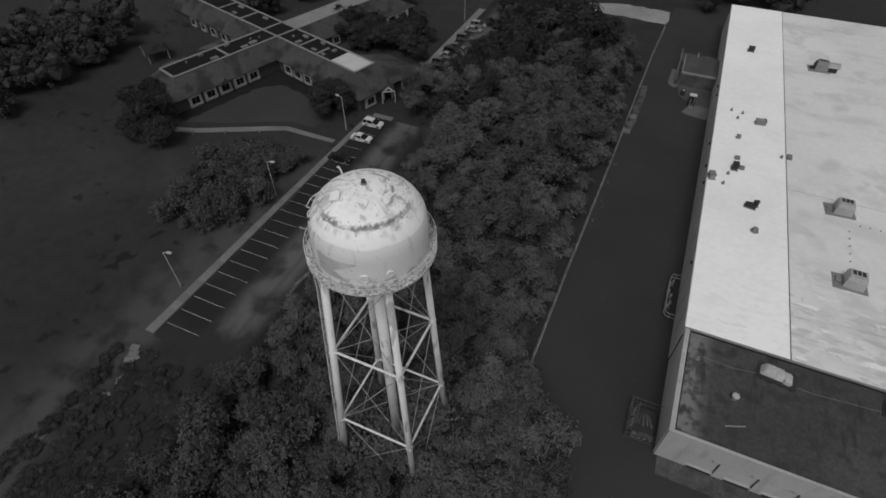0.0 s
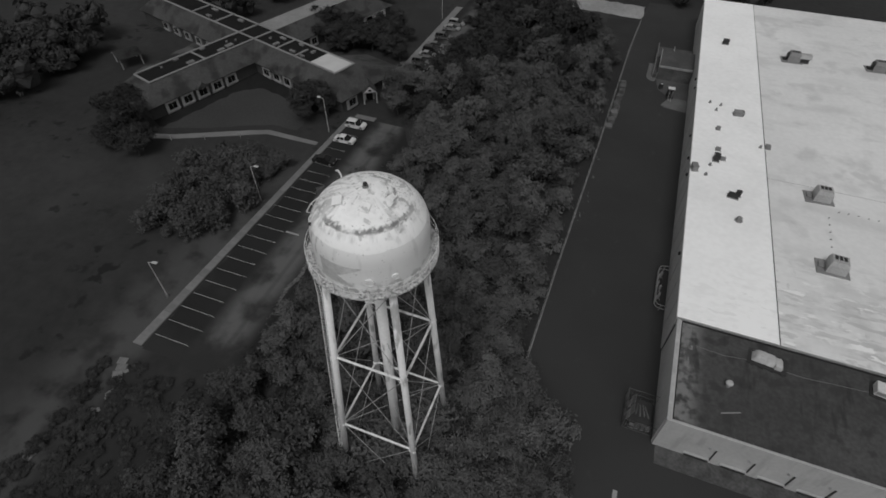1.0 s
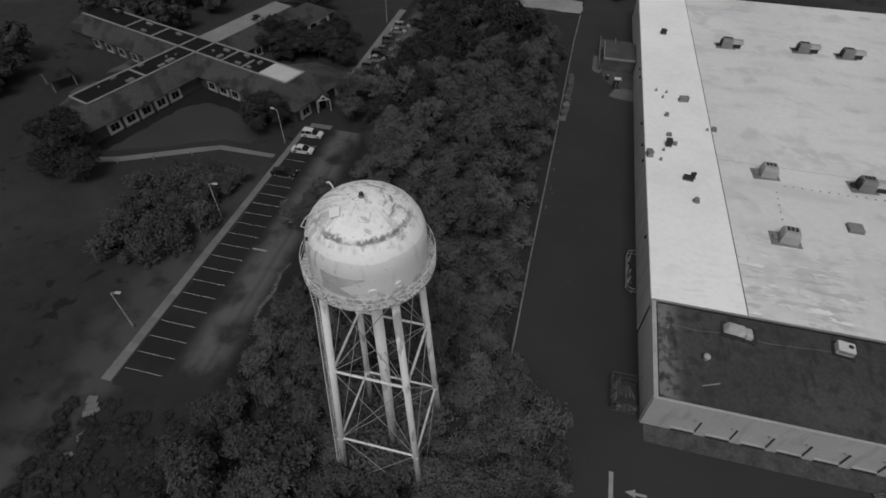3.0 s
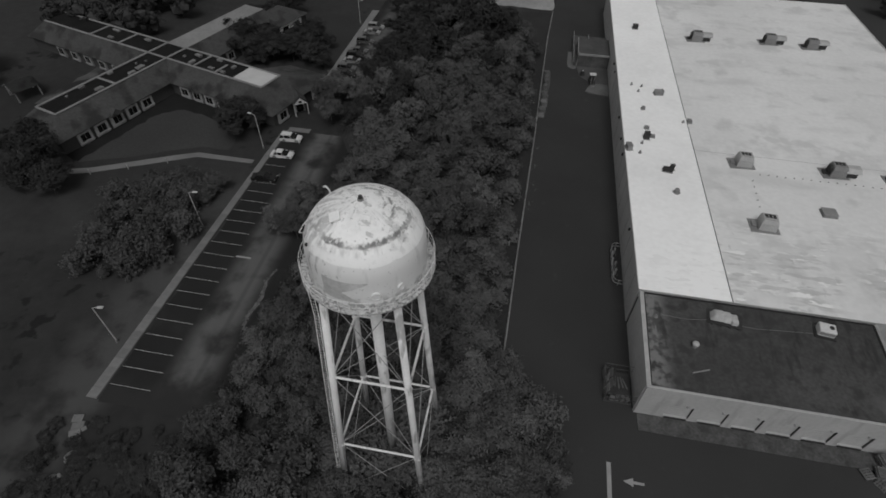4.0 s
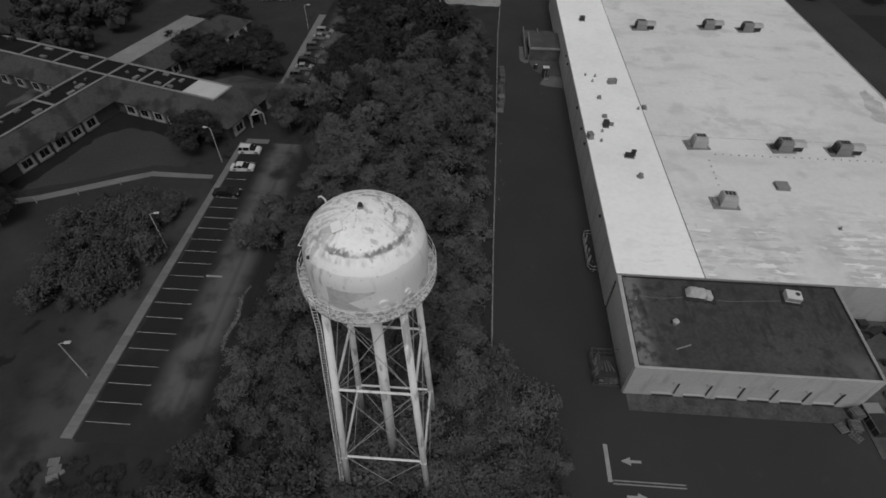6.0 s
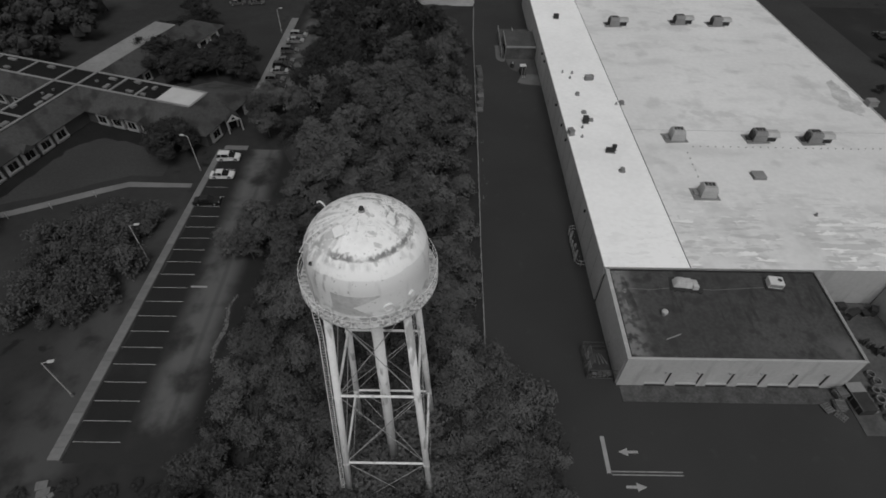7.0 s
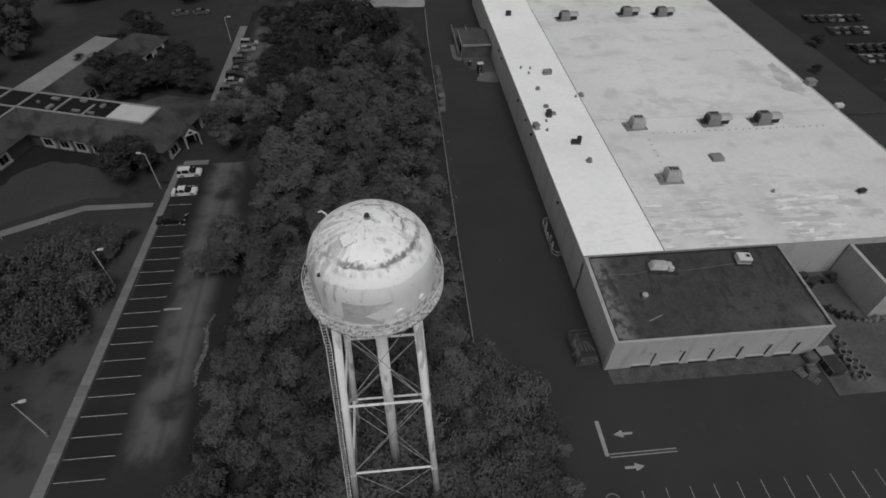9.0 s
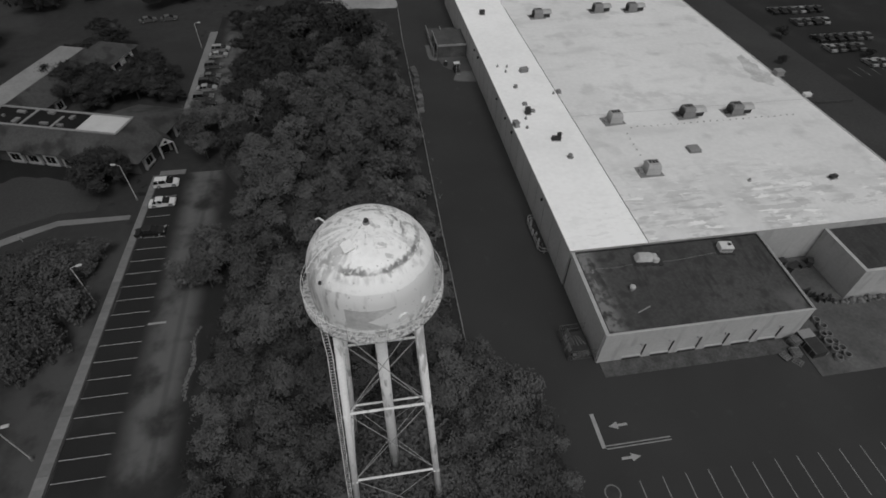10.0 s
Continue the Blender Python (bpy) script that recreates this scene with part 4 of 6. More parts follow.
def hood_unit(x, y, turn=0.0, hood=True):
    """A roof fan on a wide curb with a tapered housing; some with a side hood."""
    t = thing("roof_fan", "weathered metal roof fan with a tapered housing on the white roof", "roof fan", x, y, ROOF_Z, turn, "large roof fans")
    part("pan", on(bx(-2.4, -1.5, 0.0, 1.8, 1.5, 0.10, bevel=0.02), pose(0, 0, 0, 0, 0, 4)), UNIT, t, "flat metal pan")
    bm = bmesh.new()
    low = [bm.verts.new((a * 1.22, b * 1.1, 0.1)) for a, b in ((-1, -1), (1, -1), (1, 1), (-1, 1))]
    waist = [bm.verts.new((a * 1.18, b * 1.05, 1.35)) for a, b in ((-1, -1), (1, -1), (1, 1), (-1, 1))]
    top = [bm.verts.new((a * 1.02, b * 0.8 + 0.12, 1.9)) for a, b in ((-1, -1), (1, -1), (1, 1), (-1, 1))]
    for p, q in ((low, waist), (waist, top)):
        for i in range(4):
            bm.faces.new((p[i], p[(i + 1) % 4], q[(i + 1) % 4], q[i]))
    bm.faces.new(top)
    house = part("housing", bm, FAN_DULL if hood else FAN_METAL, t)
    for i in range(3):
        part("slot", bx(-0.75 + 0.55 * i, -0.1, 1.9, -0.35 + 0.55 * i, 0.75, 1.94), UNIT_DARK, house, "dark outlet slot")
    part("side_box", bx(-2.1, -0.5, 0.1, -1.36, 0.6, 0.4, bevel=0.04), UNIT_DARK if hood else UNIT, t)
    if hood:
        bm = bmesh.new()
        prof = [(-1.2, 1.12), (1.2, 1.12), (1.22, 1.26), (0.55, 1.72), (-0.55, 1.72), (-1.22, 1.26)]
        ends = [[bm.verts.new((px, py, pz)) for py, pz in prof] for px in (0.95, 3.25)]
        bm.faces.new(ends[0][::-1])
        bm.faces.new(ends[1])
        for i in range(6):
            j = (i + 1) % 6
            bm.faces.new((ends[0][i], ends[0][j], ends[1][j], ends[1][i]))
        bmesh.ops.recalc_face_normals(bm, faces=bm.faces[:])
        part("hood", bm, FAN_METAL, t, "pitched metal duct hood")
        # dark base carries the shade beneath the overhanging hood in its colour
        part("hood_floor", bx(1.22, -0.85, 0.1, 2.95, 0.85, 1.12), UNIT_DARK, t)
        part("shutter", bx(-1.32, -0.85, 0.35, -1.2, 0.85, 1.5, bevel=0.03), UNIT_DARK, t, "dark louvred shutter")
        part("intake", rod((-1.45, 0, 1.0), (-1.0, 0, 1.0), 0.72, seg=18), UNIT_DARK, t, "dark round fan mouth")
    return t


hood_unit(19.2, 46.6, 0, False)
hood_unit(19.3, 30.5, -4, False)
hood_unit(34.1, 46.7, 0)
hood_unit(44.0, 46.4, 0)
hood_unit(18.7, 96.7, 0)
hood_unit(35.5, 98.5, 0)
hood_unit(44.6, 97.8, 0)


def low_unit(x, y, a, b, h, material, label, turn=0.0, z=ROOF_Z):
    t = thing("roof_vent", label, "roof vent", x, y, z, turn, "small roof vents")
    curb(t, a + 0.25, b + 0.25, 0.12)
    part("box", bx(-a / 2, -b / 2, 0.12, a / 2, b / 2, h, bevel=0.05), material, t)
    part("cap", bx(-a / 2 - 0.06, -b / 2 - 0.06, h, a / 2 + 0.06, b / 2 + 0.06, h + 0.06, bevel=0.02), material, t)
    return t


def pipe_vent(x, y, r, h, material, z=ROOF_Z):
    t = thing("pipe_vent", "short capped vent pipe on the roof", "vent pipe", x, y, z, 0, "vent pipes")
    part("flange", rod((0, 0, 0), (0, 0, 0.06), r * 2.2, seg=12), UNIT, t)
    part("pipe", rod((0, 0, 0), (0, 0, h), r, seg=12), material, t)
    part("cap", rod((0, 0, h), (0, 0, h + 0.16), r * 1.5, r * 0.8, 12), material, t)


low_unit(29.7, 35.5, 2.0, 1.8, 0.45, UNIT, "low grey roof hatch on the white roof")
low_unit(49.2, 24.5, 1.3, 0.7, 0.55, UNIT_DARK, "small dark roof vent box", 10)
low_unit(7.2, 68.3, 1.6, 1.0, 0.8, UNIT, "grey vent box with a dark mouth", 8)
part("grille", bx(7.9, 67.85, ROOF_Z + 0.13, 8.12, 68.85, ROOF_Z + 0.88), UNIT_DARK, None)
bpy.data.objects["grille"].parent = bpy.data.objects["roof_vent.002"]
bpy.data.objects["grille"].matrix_parent_inverse = pose(7.2, 68.3, ROOF_Z, 0, 0, 0).inverted()
low_unit(3.5, 51.5, 0.9, 1.2, 1.1, UNIT_DARK, "dark sooty exhaust box on the roof")
low_unit(4.6, 52.0, 0.7, 0.6, 0.4, UNIT, "small grey vent box")
low_unit(3.8, 54.8, 0.7, 0.7, 0.35, UNIT, "small grey vent box")
low_unit(0.1, 47.5, 0.9, 1.3, 0.9, UNIT, "grey vent box at the roof edge", 15)
low_unit(6.2, 42.0, 1.5, 0.9, 0.55, UNIT_DARK, "dark flat exhaust unit on the roof", -8)
low_unit(6.9, 42.5, 0.7, 0.5, 1.0, UNIT_DARK, "dark upright exhaust box", 12)
low_unit(3.7, 61.7, 0.6, 0.6, 0.5, UNIT, "small grey vent box")
low_unit(62.2, 59.7, 1.8, 1.6, 1.0, UNIT, "grey vent box at the far roof edge")
low_unit(62.5, 50.3, 1.5, 1.0, 0.6, UNIT_PALE, "pale box at the far roof edge")
low_unit(4.8, 100.2, 1.2, 1.2, 0.9, UNIT_DARK, "dark vent box at the far end of the roof")
low_unit(12.0, 58.6, 0.7, 1.0, 0.4, UNIT, "small box on the roof seam")
for x, y in ((2.1, 71.2), (4.1, 70.8), (3.3, 68.6), (34.7, 25.8), (2.6, 49.6), (10.8, 58.2), (2.0, 46.5)):
    pipe_vent(x, y, 0.14, 0.35, UNIT)
pipe_vent(7.0, 36.4, 0.28, 0.6, UNIT)
for i in range(32):
    b = lone("roof_block", bx(-0.12, -0.08, 0, 0.12, 0.08, 0.09, bevel=0.02), PEN_PIPE, "small dark support block under a roof conduit", "block", "conduit blocks")
    x, y = (21.5 + 1.35 * i, 44.0 + rnd.uniform(-0.12, 0.12)) if i < 26 else (19.4 + 0.1 * (i - 26), 33.5 + 1.7 * (i - 26))
    b.matrix_basis = pose(x, y, ROOF_Z, 0, 0, rnd.uniform(0, 60))

# annex roof
tarp = thing("covered_unit", "roof unit under a pale crumpled tarpaulin on the gravel roof", "roof unit", 10.17, 11.7, top_z(11.7), -6)
bm = bmesh.new()
bmesh.ops.create_grid(bm, x_segments=22, y_segments=10, size=1.0)
for v in bm.verts:
    ex, ey = abs(v.co.x), abs(v.co.y)
    drop = max(0.0, (max(ex, ey) - 0.72) / 0.28)
    h = 0.85 * (1 - drop**1.5) + 0.12 * noise.noise(Vector((v.co.x * 4, v.co.y * 3, 1.3)))
    v.co = Vector((v.co.x * 1.75 + 0.08 * noise.noise(v.co * 5), v.co.y * 0.75 + 0.06 * noise.noise(v.co * 4 + Vector((3, 0, 0))), max(0.01, h if v.co.x < 0.35 else h * 0.75)))
part("tarpaulin", bm, TARP, tarp, smooth=True)
part("frame", bx(-2.15, -1.25, 0, 2.15, 1.1, 0.07), UNIT_DARK, tarp)
for px in (-1.6, -0.5, 0.6, 1.7):
    part("skid_block", bx(px - 0.12, -1.45, 0, px + 0.12, -1.27, 0.12), UNIT_DARK, tarp)
part("motor_box", bx(0.75, -0.95, 0.05, 1.5, -0.45, 0.75, bevel=0.04), TARP, tarp)
cooler = thing("roof_cooler", "white boxy rooftop cooler with a round fan opening", "roof unit", 22.3, 11.8, top_z(11.8), -8)
part("skid", bx(-1.25, -1.05, 0, 1.25, 1.05, 0.12), UNIT_DARK, cooler)
part("cabinet", bx(-0.95, -0.75, 0.12, 0.95, 0.75, 1.05, bevel=0.05), UNIT_PALE, cooler)
part("fan_mouth", rod((0.45, 0.1, 1.05), (0.45, 0.1, 1.09), 0.3, seg=18), UNIT_DARK, cooler, "dark fan opening")
part("louvre", bx(-0.85, -0.79, 0.35, 0.85, -0.75, 0.85), UNIT, cooler)
turbine = thing("turbine_vent", "round pale turbine vent on the gravel roof", "roof vent", 5.87, 6.68, top_z(6.68))
part("neck", rod((0, 0, 0), (0, 0, 0.4), 0.3, seg=16), UNIT, turbine)
part("head", lathe(bmesh.new(), [(0.28, 0.38), (0.40, 0.48), (0.43, 0.62), (0.36, 0.76), (0.2, 0.84), (0.02, 0.87)], 18), FAN_METAL, turbine, smooth=False)
pipe_vent(1.5, 10.4, 0.13, 0.3, UNIT, top_z(10.35))
plank = lone("loose_board", bx(-1.1, -0.07, 0, 1.1, 0.07, 0.05), UNIT, "loose pale board lying on the gravel roof", "board")
plank.matrix_basis = pose(6.25, 3.3, top_z(3.3) + 0.015, 2, 0, 22)
lone("roof_cable", tube(bmesh.new(), [(2.1, 10.9, top_z(10.9) + 0.02), (5.3, 10.7, top_z(10.7) + 0.02), (8.2, 11.1, top_z(11.1) + 0.02), (14.0, 10.8, top_z(10.8) + 0.02), (18.5, 11.2, top_z(11.2) + 0.02), (20.9, 11.4, top_z(11.4) + 0.02)], 0.022, 5), UNIT, "pale cable lying on the gravel roof", "cable")

# ---- yard side ----
def cage(x, y, a, b, h, label, name="wire_cage"):
    """A frame of posts and rails with wire sides."""
    t = thing(name, label, "cage", x - 0.35, y, 0)
    cs = [(0, 0), (a, 0), (a, b), (0, b)]
    for px, py in cs:
        part("post", rod((px, py, -0.05), (px, py, h), 0.05, seg=6), PEN_PIPE, t)
    for (px, py), (qx, qy) in zip(cs, cs[1:] + cs[:1]):
        for z in (0.1, h / 2, h):
            part("rail", rod((px, py, z), (qx, qy, z), 0.03, seg=5), PEN_PIPE, t)
        bm = bmesh.new()
        far = math.hypot(qx - px, qy - py)
        for i in range(1, int(far / 0.3)):
            k = i * 0.3 / far
            cyl(bm, (px + (qx - px) * k, py + (qy - py) * k, 0.1), (px + (qx - px) * k, py + (qy - py) * k, h), 0.012, 0.012, 3, False)
        tagged(part("wire_side", bm, MESHWIRE, t), kind="stuff")
    return t


pen = cage(-3.6, 0.9, 3.9, 4.4, 2.0, "galvanised wire pen against the annex wall")
bin_ = thing("scrap_bin", "low dark scrap bin inside the wire pen", "bin", -2.2, 3.2, 0)
part("body", bx(-1.3, -1.5, 0.0, 1.3, 1.5, 0.9, bevel=0.05), UNIT_DARK, bin_)
part("rim", bx(-1.38, -1.58, 0.9, 1.38, 1.58, 1.0, bevel=0.02), UNIT_DARK, bin_)
for i in range(7):
    sheet = lone("scrap_sheet", bx(-0.6, -0.03, 0, 0.6, 0.03, 1.0 + 0.5 * (i % 3), bevel=0.01), (JUNK, UNIT, WOOD)[i % 3], "bent scrap sheet leaning in the wire pen", "scrap", "scrap sheets")
    sheet.matrix_basis = pose(-3.95 + 0.09 * (i % 3), 1.8 + 0.5 * i, 0.02, 12 + 5 * (i % 3), 0, 82 + 7 * (i % 4))
for i in range(4):
    crate(-2.9 + 0.62 * i, 1.35 + 0.04 * i, 0.0, 0.5, 0.4, 0.5 + 0.15 * (i % 3), 10 * i, label="weathered crate in the wire pen", group="pen crates")
for i in range(5):
    s = lone("scrap_length", bx(-0.08, -0.8, 0, 0.08, 0.8, 0.1, bevel=0.02), JUNK, "length of scrap lying in the bin", "scrap", "scrap lengths")
    s.matrix_basis = pose(-3.0 + 0.4 * i, 3.2 + 0.15 * (i % 2), 1.0, 0, 0, -14 + 9 * i)
rack = thing("pipe_rack", "rounded pipe-rail enclosure with stored bottles beside the warehouse wall", "rack", -0.6, 21.0, 0)
for z in (0.5, 1.2):
    part("rail", tube(bmesh.new(), [(0.15, 0, z), (-0.7, 0, z), (-1.2, 0.14, z), (-1.4, 0.5, z), (-1.5, 1.0, z), (-1.5, 7.2, z), (-1.4, 7.7, z), (-1.2, 8.06, z), (-0.7, 8.2, z), (0.15, 8.2, z)], 0.06, 6), GALV, rack)
for px, py in ((-0.7, 0.0), (-1.5, 1.0), (-1.5, 3.0), (-1.5, 5.3), (-1.5, 7.2), (-0.7, 8.2)):
    part("post", rod((px, py, -0.05), (px, py, 1.2), 0.05, seg=6), GALV, rack)
for i in range(9):
    g = thing("gas_bottle", "upright pale gas bottle inside the pipe rails", "gas bottle", -1.6 - 0.35 * (i % 2), 21.8 + 0.75 * i, 0, group="gas bottles")
    part("body", lathe(bmesh.new(), [(0.02, 0.0), (0.17, 0.0), (0.17, 1.1), (0.12, 1.28), (0.05, 1.34)], 12), GALV if i % 3 else UNIT_DARK, g)
    part("valve", rod((0, 0, 1.34), (0, 0, 1.48), 0.05, seg=8), UNIT, g)

CONCRETE_DULL = plain("dull dock concrete", 0.075, 0.9, (0.4, 0.35), (3.0, 0.2), 0.2)
shed = thing("open_shed", "roofed loading enclosure with pale rails against the warehouse", "shed", -8.6, 92.4, 0)
part("canopy", bx(0.6, 0.0, 3.1, 8.1, 9.0, 3.3, bevel=0.03), plain("shed roof", 0.07, 0.8, (0.3, 0.3), (2.0, 0.2)), shed, "dull metal canopy")
part("fascia", bx(0.5, -0.14, 2.9, 8.1, 0.0, 3.4), SCHOOL_TRIM, shed)
part("fascia", bx(0.46, 0.0, 2.9, 0.6, 9.0, 3.4), SCHOOL_TRIM, shed)
# dark mottled colour stands for the shadow across this wall
part("front_wall", bx(0.65, 0.02, -0.05, 8.1, 0.2, 2.88), plain("stained shed wall", 0.085, 0.85, (0.35, 0.5), (2.0, 0.25)), shed, "mottled grey sheet wall")
part("dock_floor", bx(-0.4, 9.05, -0.05, 8.1, 15.5, 1.1, bevel=0.03), CONCRETE_DULL, shed, "raised concrete dock floor")
part("ramp", bx(-0.4, 0.2, -0.05, 0.44, 9.0, 1.0, bevel=0.03), CONCRETE_DULL, shed)
part("divider", bx(3.4, 9.1, 1.1, 3.52, 15.3, 1.75), SCHOOL_TRIM, shed, "pale low divider")
for py in (0.3, 4.6, 8.9):
    part("post", rod((0.55, py, -0.05), (0.55, py, 3.0), 0.09, seg=8), GALV, shed)
for i in range(11):
    py = 0.2 + 1.5 * i
    part("post", rod((-0.4, py, -0.05), (-0.4, py, 2.2), 0.06, seg=6), GALV, shed)
part("rail", rod((-0.4, 0.2, 2.2), (-0.4, 15.2, 2.2), 0.06, seg=6), GALV, shed)
part("back_wall", bx(0.7, 8.8, 0, 8.1, 9.0, 3.1), WALL_FLANK, shed)
lone("yard_pad", slab(bmesh.new(), [(-8.0, 92.4), (-7.2, 87.4), (-4.6, 84.4), (-5.4, 79.4), (-0.3, 79.0), (-0.2, 92.4)], -0.1, 0.03), plain("pad stain concrete", 0.08, 0.9, (0.2, 0.3), (2.0, 0.2)), "pale worn concrete patches beside the enclosure", "pavement", kind="structure")
lone("pale_pad", slab(bmesh.new(), ragged([(-5.9, 80.2), (-4.4, 84.2), (-0.35, 84.2), (-0.4, 78.8)], 1.5, 0.2, 5), -0.1, 0.036), plain("pale pad concrete", 0.13, 0.9, (0.3, 0.3), (3.0, 0.2)), "pale concrete ramp patch beside the warehouse", "pavement", kind="structure")
lone("pad_strip", slab(bmesh.new(), ragged([(-10.3, 100.0), (-10.1, 91.9), (-9.0, 90.8), (-8.1, 91.0), (-8.1, 100)], 1.5, 0.15, 6), -0.1, 0.036), bpy.data.materials["pale pad concrete"], "pale worn concrete strip beside the enclosure", "pavement", kind="structure")
fork = thing("forklift", "small pale forklift truck parked before the enclosure", "forklift", -4.4, 84.6, 0, 184)
part("body", bx(-0.6, -1.0, 0.35, 0.6, 0.9, 1.15, bevel=0.08), UNIT_DARK, fork)
part("counterweight", bx(-0.55, -1.35, 0.4, 0.55, -1.0, 1.3, bevel=0.1), UNIT, fork)
part("overhead_guard", bx(-0.75, -0.75, 2.1, 0.75, 0.55, 2.2, bevel=0.03), UNIT_PALE, fork, "pale overhead guard")
for px in (-0.5, 0.5):
    for py in (-0.6, 0.45):
        part("guard_post", rod((px, py, 1.1), (px, py, 2.1), 0.04, seg=6), UNIT_DARK, fork)
    part("mast", bx(px * 0.7 - 0.06, 0.95, 0.15, px * 0.7 + 0.06, 1.1, 2.5), UNIT, fork)
    part("fork_arm", bx(px * 0.5 - 0.07, 1.1, 0.12, px * 0.5 + 0.07, 2.3, 0.18), GALV, fork)
    for py in (-0.75, 0.6):
        part("wheel", rod((px - 0.15, py, 0.32), (px + 0.15, py, 0.32), 0.32, seg=14), RUBBER, fork)
part("seat", bx(-0.25, -0.45, 1.15, 0.25, 0.05, 1.5, bevel=0.05), RUBBER, fork)
drum = thing("drum", "dark steel drum standing on the pad", "drum", -6.6, 88.0, 0.0)
part("body", lathe(bmesh.new(), [(0.02, 0.0), (0.5, 0.0), (0.5, 0.4), (0.53, 0.43), (0.5, 0.46), (0.5, 1.1), (0.46, 1.12), (0.02, 1.1)], 18), UNIT_DARK, drum)
part("lid", rod((0.1, 0, 1.1), (0.1, 0, 1.16), 0.2, seg=12), UNIT_PALE, drum)

# fence along the yard with a low kerb
fence = thing("yard_fence", "long low rail fence on a pale kerb at the wood's edge", "fence", 0, 0, 0)


def fence_x(y):
    for (y0, x0), (y1, x1) in zip(FENCE_X, FENCE_X[1:]):
        if y <= y1:
            return x0 + (x1 - x0) * (y - y0) / (y1 - y0)
    return FENCE_X[-1][1]


y = 5.0
while y < 124:
    y2 = min(y + 2.5, 125)
    part("kerb_piece", on(bx(-0.07, 0.01, -0.08, 0.07, y2 - y - 0.02, 0.14, bevel=0.02), Matrix.Translation((fence_x(y), y, 0)) @ Matrix.Rotation(-math.atan2(fence_x(y2) - fence_x(y), y2 - y), 4, "Z")), FENCE_KERB, fence)
    part("fence_post", rod((fence_x(y) - 0.14, y, -0.1), (fence_x(y) - 0.14, y, 1.15), 0.035, seg=5), GALV, fence)
    part("fence_rail", rod((fence_x(y) - 0.14, y, 1.1), (fence_x(y2) - 0.14, y2, 1.1), 0.024, seg=5), GALV, fence)
    y += 2.5
for i in range(10):
    y = 67.5 + 2.05 * i
    t = thing("pallet_stack", "stack of grey timber pallets and scrap along the yard fence", "pallets", fence_x(y) + 1.0 + rnd.uniform(-0.25, 0.25), y + rnd.uniform(-0.3, 0.3), 0, rnd.uniform(-25, 25), "pallet stacks")
    for k in range(rnd.randint(4, 9) if i else 3):
        o = rnd.uniform(-0.06, 0.06)
        if i < 3:
            part("pallet", bx(-0.65 + o, -0.75, 0.15 * k, 0.65 + o, 0.75, 0.15 * k + 0.12, bevel=0.015), PALE_TIMBER, t)
        else:
            for s in (-0.5, -0.25, 0.0, 0.25, 0.5):
                part("board", bx(-0.6 + o, s * 1.2 - 0.08, 0.15 * k + 0.09, 0.6 + o, s * 1.2 + 0.08, 0.15 * k + 0.12), PALE_TIMBER, t)
            for s in (-0.5, 0.0, 0.5):
                part("bearer", bx(s * 1.1 - 0.05 + o, -0.68, 0.15 * k, s * 1.1 + 0.05 + o, 0.68, 0.15 * k + 0.09), PALE_TIMBER, t)
for x, y, r in ((-15.6, 49, 0.5), (-15.7, 43, 0.6), (-15.9, 37.5, 0.8), (-15.6, 55, 0.4)):
    bm = bmesh.new()
    for i in range(12):
        a, d = rnd.uniform(0, 6.28), abs(rnd.gauss(0, r))
        box(bm, *(v for v in (x + d * math.cos(a), y + 1.6 * d * math.sin(a), 0.0, x + d * math.cos(a) + rnd.uniform(0.04, 0.18), y + 1.6 * d * math.sin(a) + rnd.uniform(0.04, 0.14), rnd.uniform(0.02, 0.05))))
    lone("gravel_spill", bm, WOOD, "pale gravel and litter spilt on the ground", "gravel", kind="stuff")
bm = bmesh.new()
for i in range(420):
    y = 3.0 + 12.6 * rnd.betavariate(1.6, 2.2)
    x = -54.5 + 0.25 * math.sin(y * 0.9) + rnd.gauss(0, 0.16)
    box(bm, x, y, -0.02, x + rnd.uniform(0.04, 0.2), y + rnd.uniform(0.04, 0.3), rnd.uniform(0.03, 0.07))
lone("litter_line", bm, WOOD, "streak of pale litter along the track's edge", "litter", kind="stuff")

# ---- school: four hipped arms with a flat deck along their ridges ----
SCHOOL_M = (-103.06, 69.93, -17.1)
EAVE, DECK, HW, OUT = 3.0, 6.2, 3.05, 3.9
AE, AN, AW, AS = 31.0, 29.5, 40.0, 30.5
school = thing("school", "cross-shaped school with shingled hip roofs and dark flat decks", "school", *SCHOOL_M[:2], 0, SCHOOL_M[2])


END, WING = 36.4, 12.9


def plus(h, e, end=AE, wing=HW, start=25.0):
    """The outline: half width h, arms longer by e; the eastern arm ends at end and has a wing to the north."""
    return [(end, -h), (end, wing), (start, wing), (start - 0.5, h), (h, h), (h, AN + e), (-h, AN + e), (-h, h), (-AW - e, h), (-AW - e, -h), (-h, -h), (-h, -AS - e), (h, -AS - e), (h, -h)]


bm = bmesh.new()
low, high = plus(HW + OUT, OUT, END, WING), plus(HW, 0)
lv = [bm.verts.new((x, y, EAVE)) for x, y in low]
hv = [bm.verts.new((x, y, DECK)) for x, y in high]
uv = [bm.verts.new((x, y, EAVE - 0.15)) for x, y in low]
for i in range(14):
    j = (i + 1) % 14
    bm.faces.new((lv[i], lv[j], hv[j], hv[i]))
    bm.faces.new((uv[i], uv[j], lv[j], lv[i]))
bm.faces.new(uv[::-1])
roof = part("roof", bm, SHINGLE, school, "grey shingled hip roof slopes")
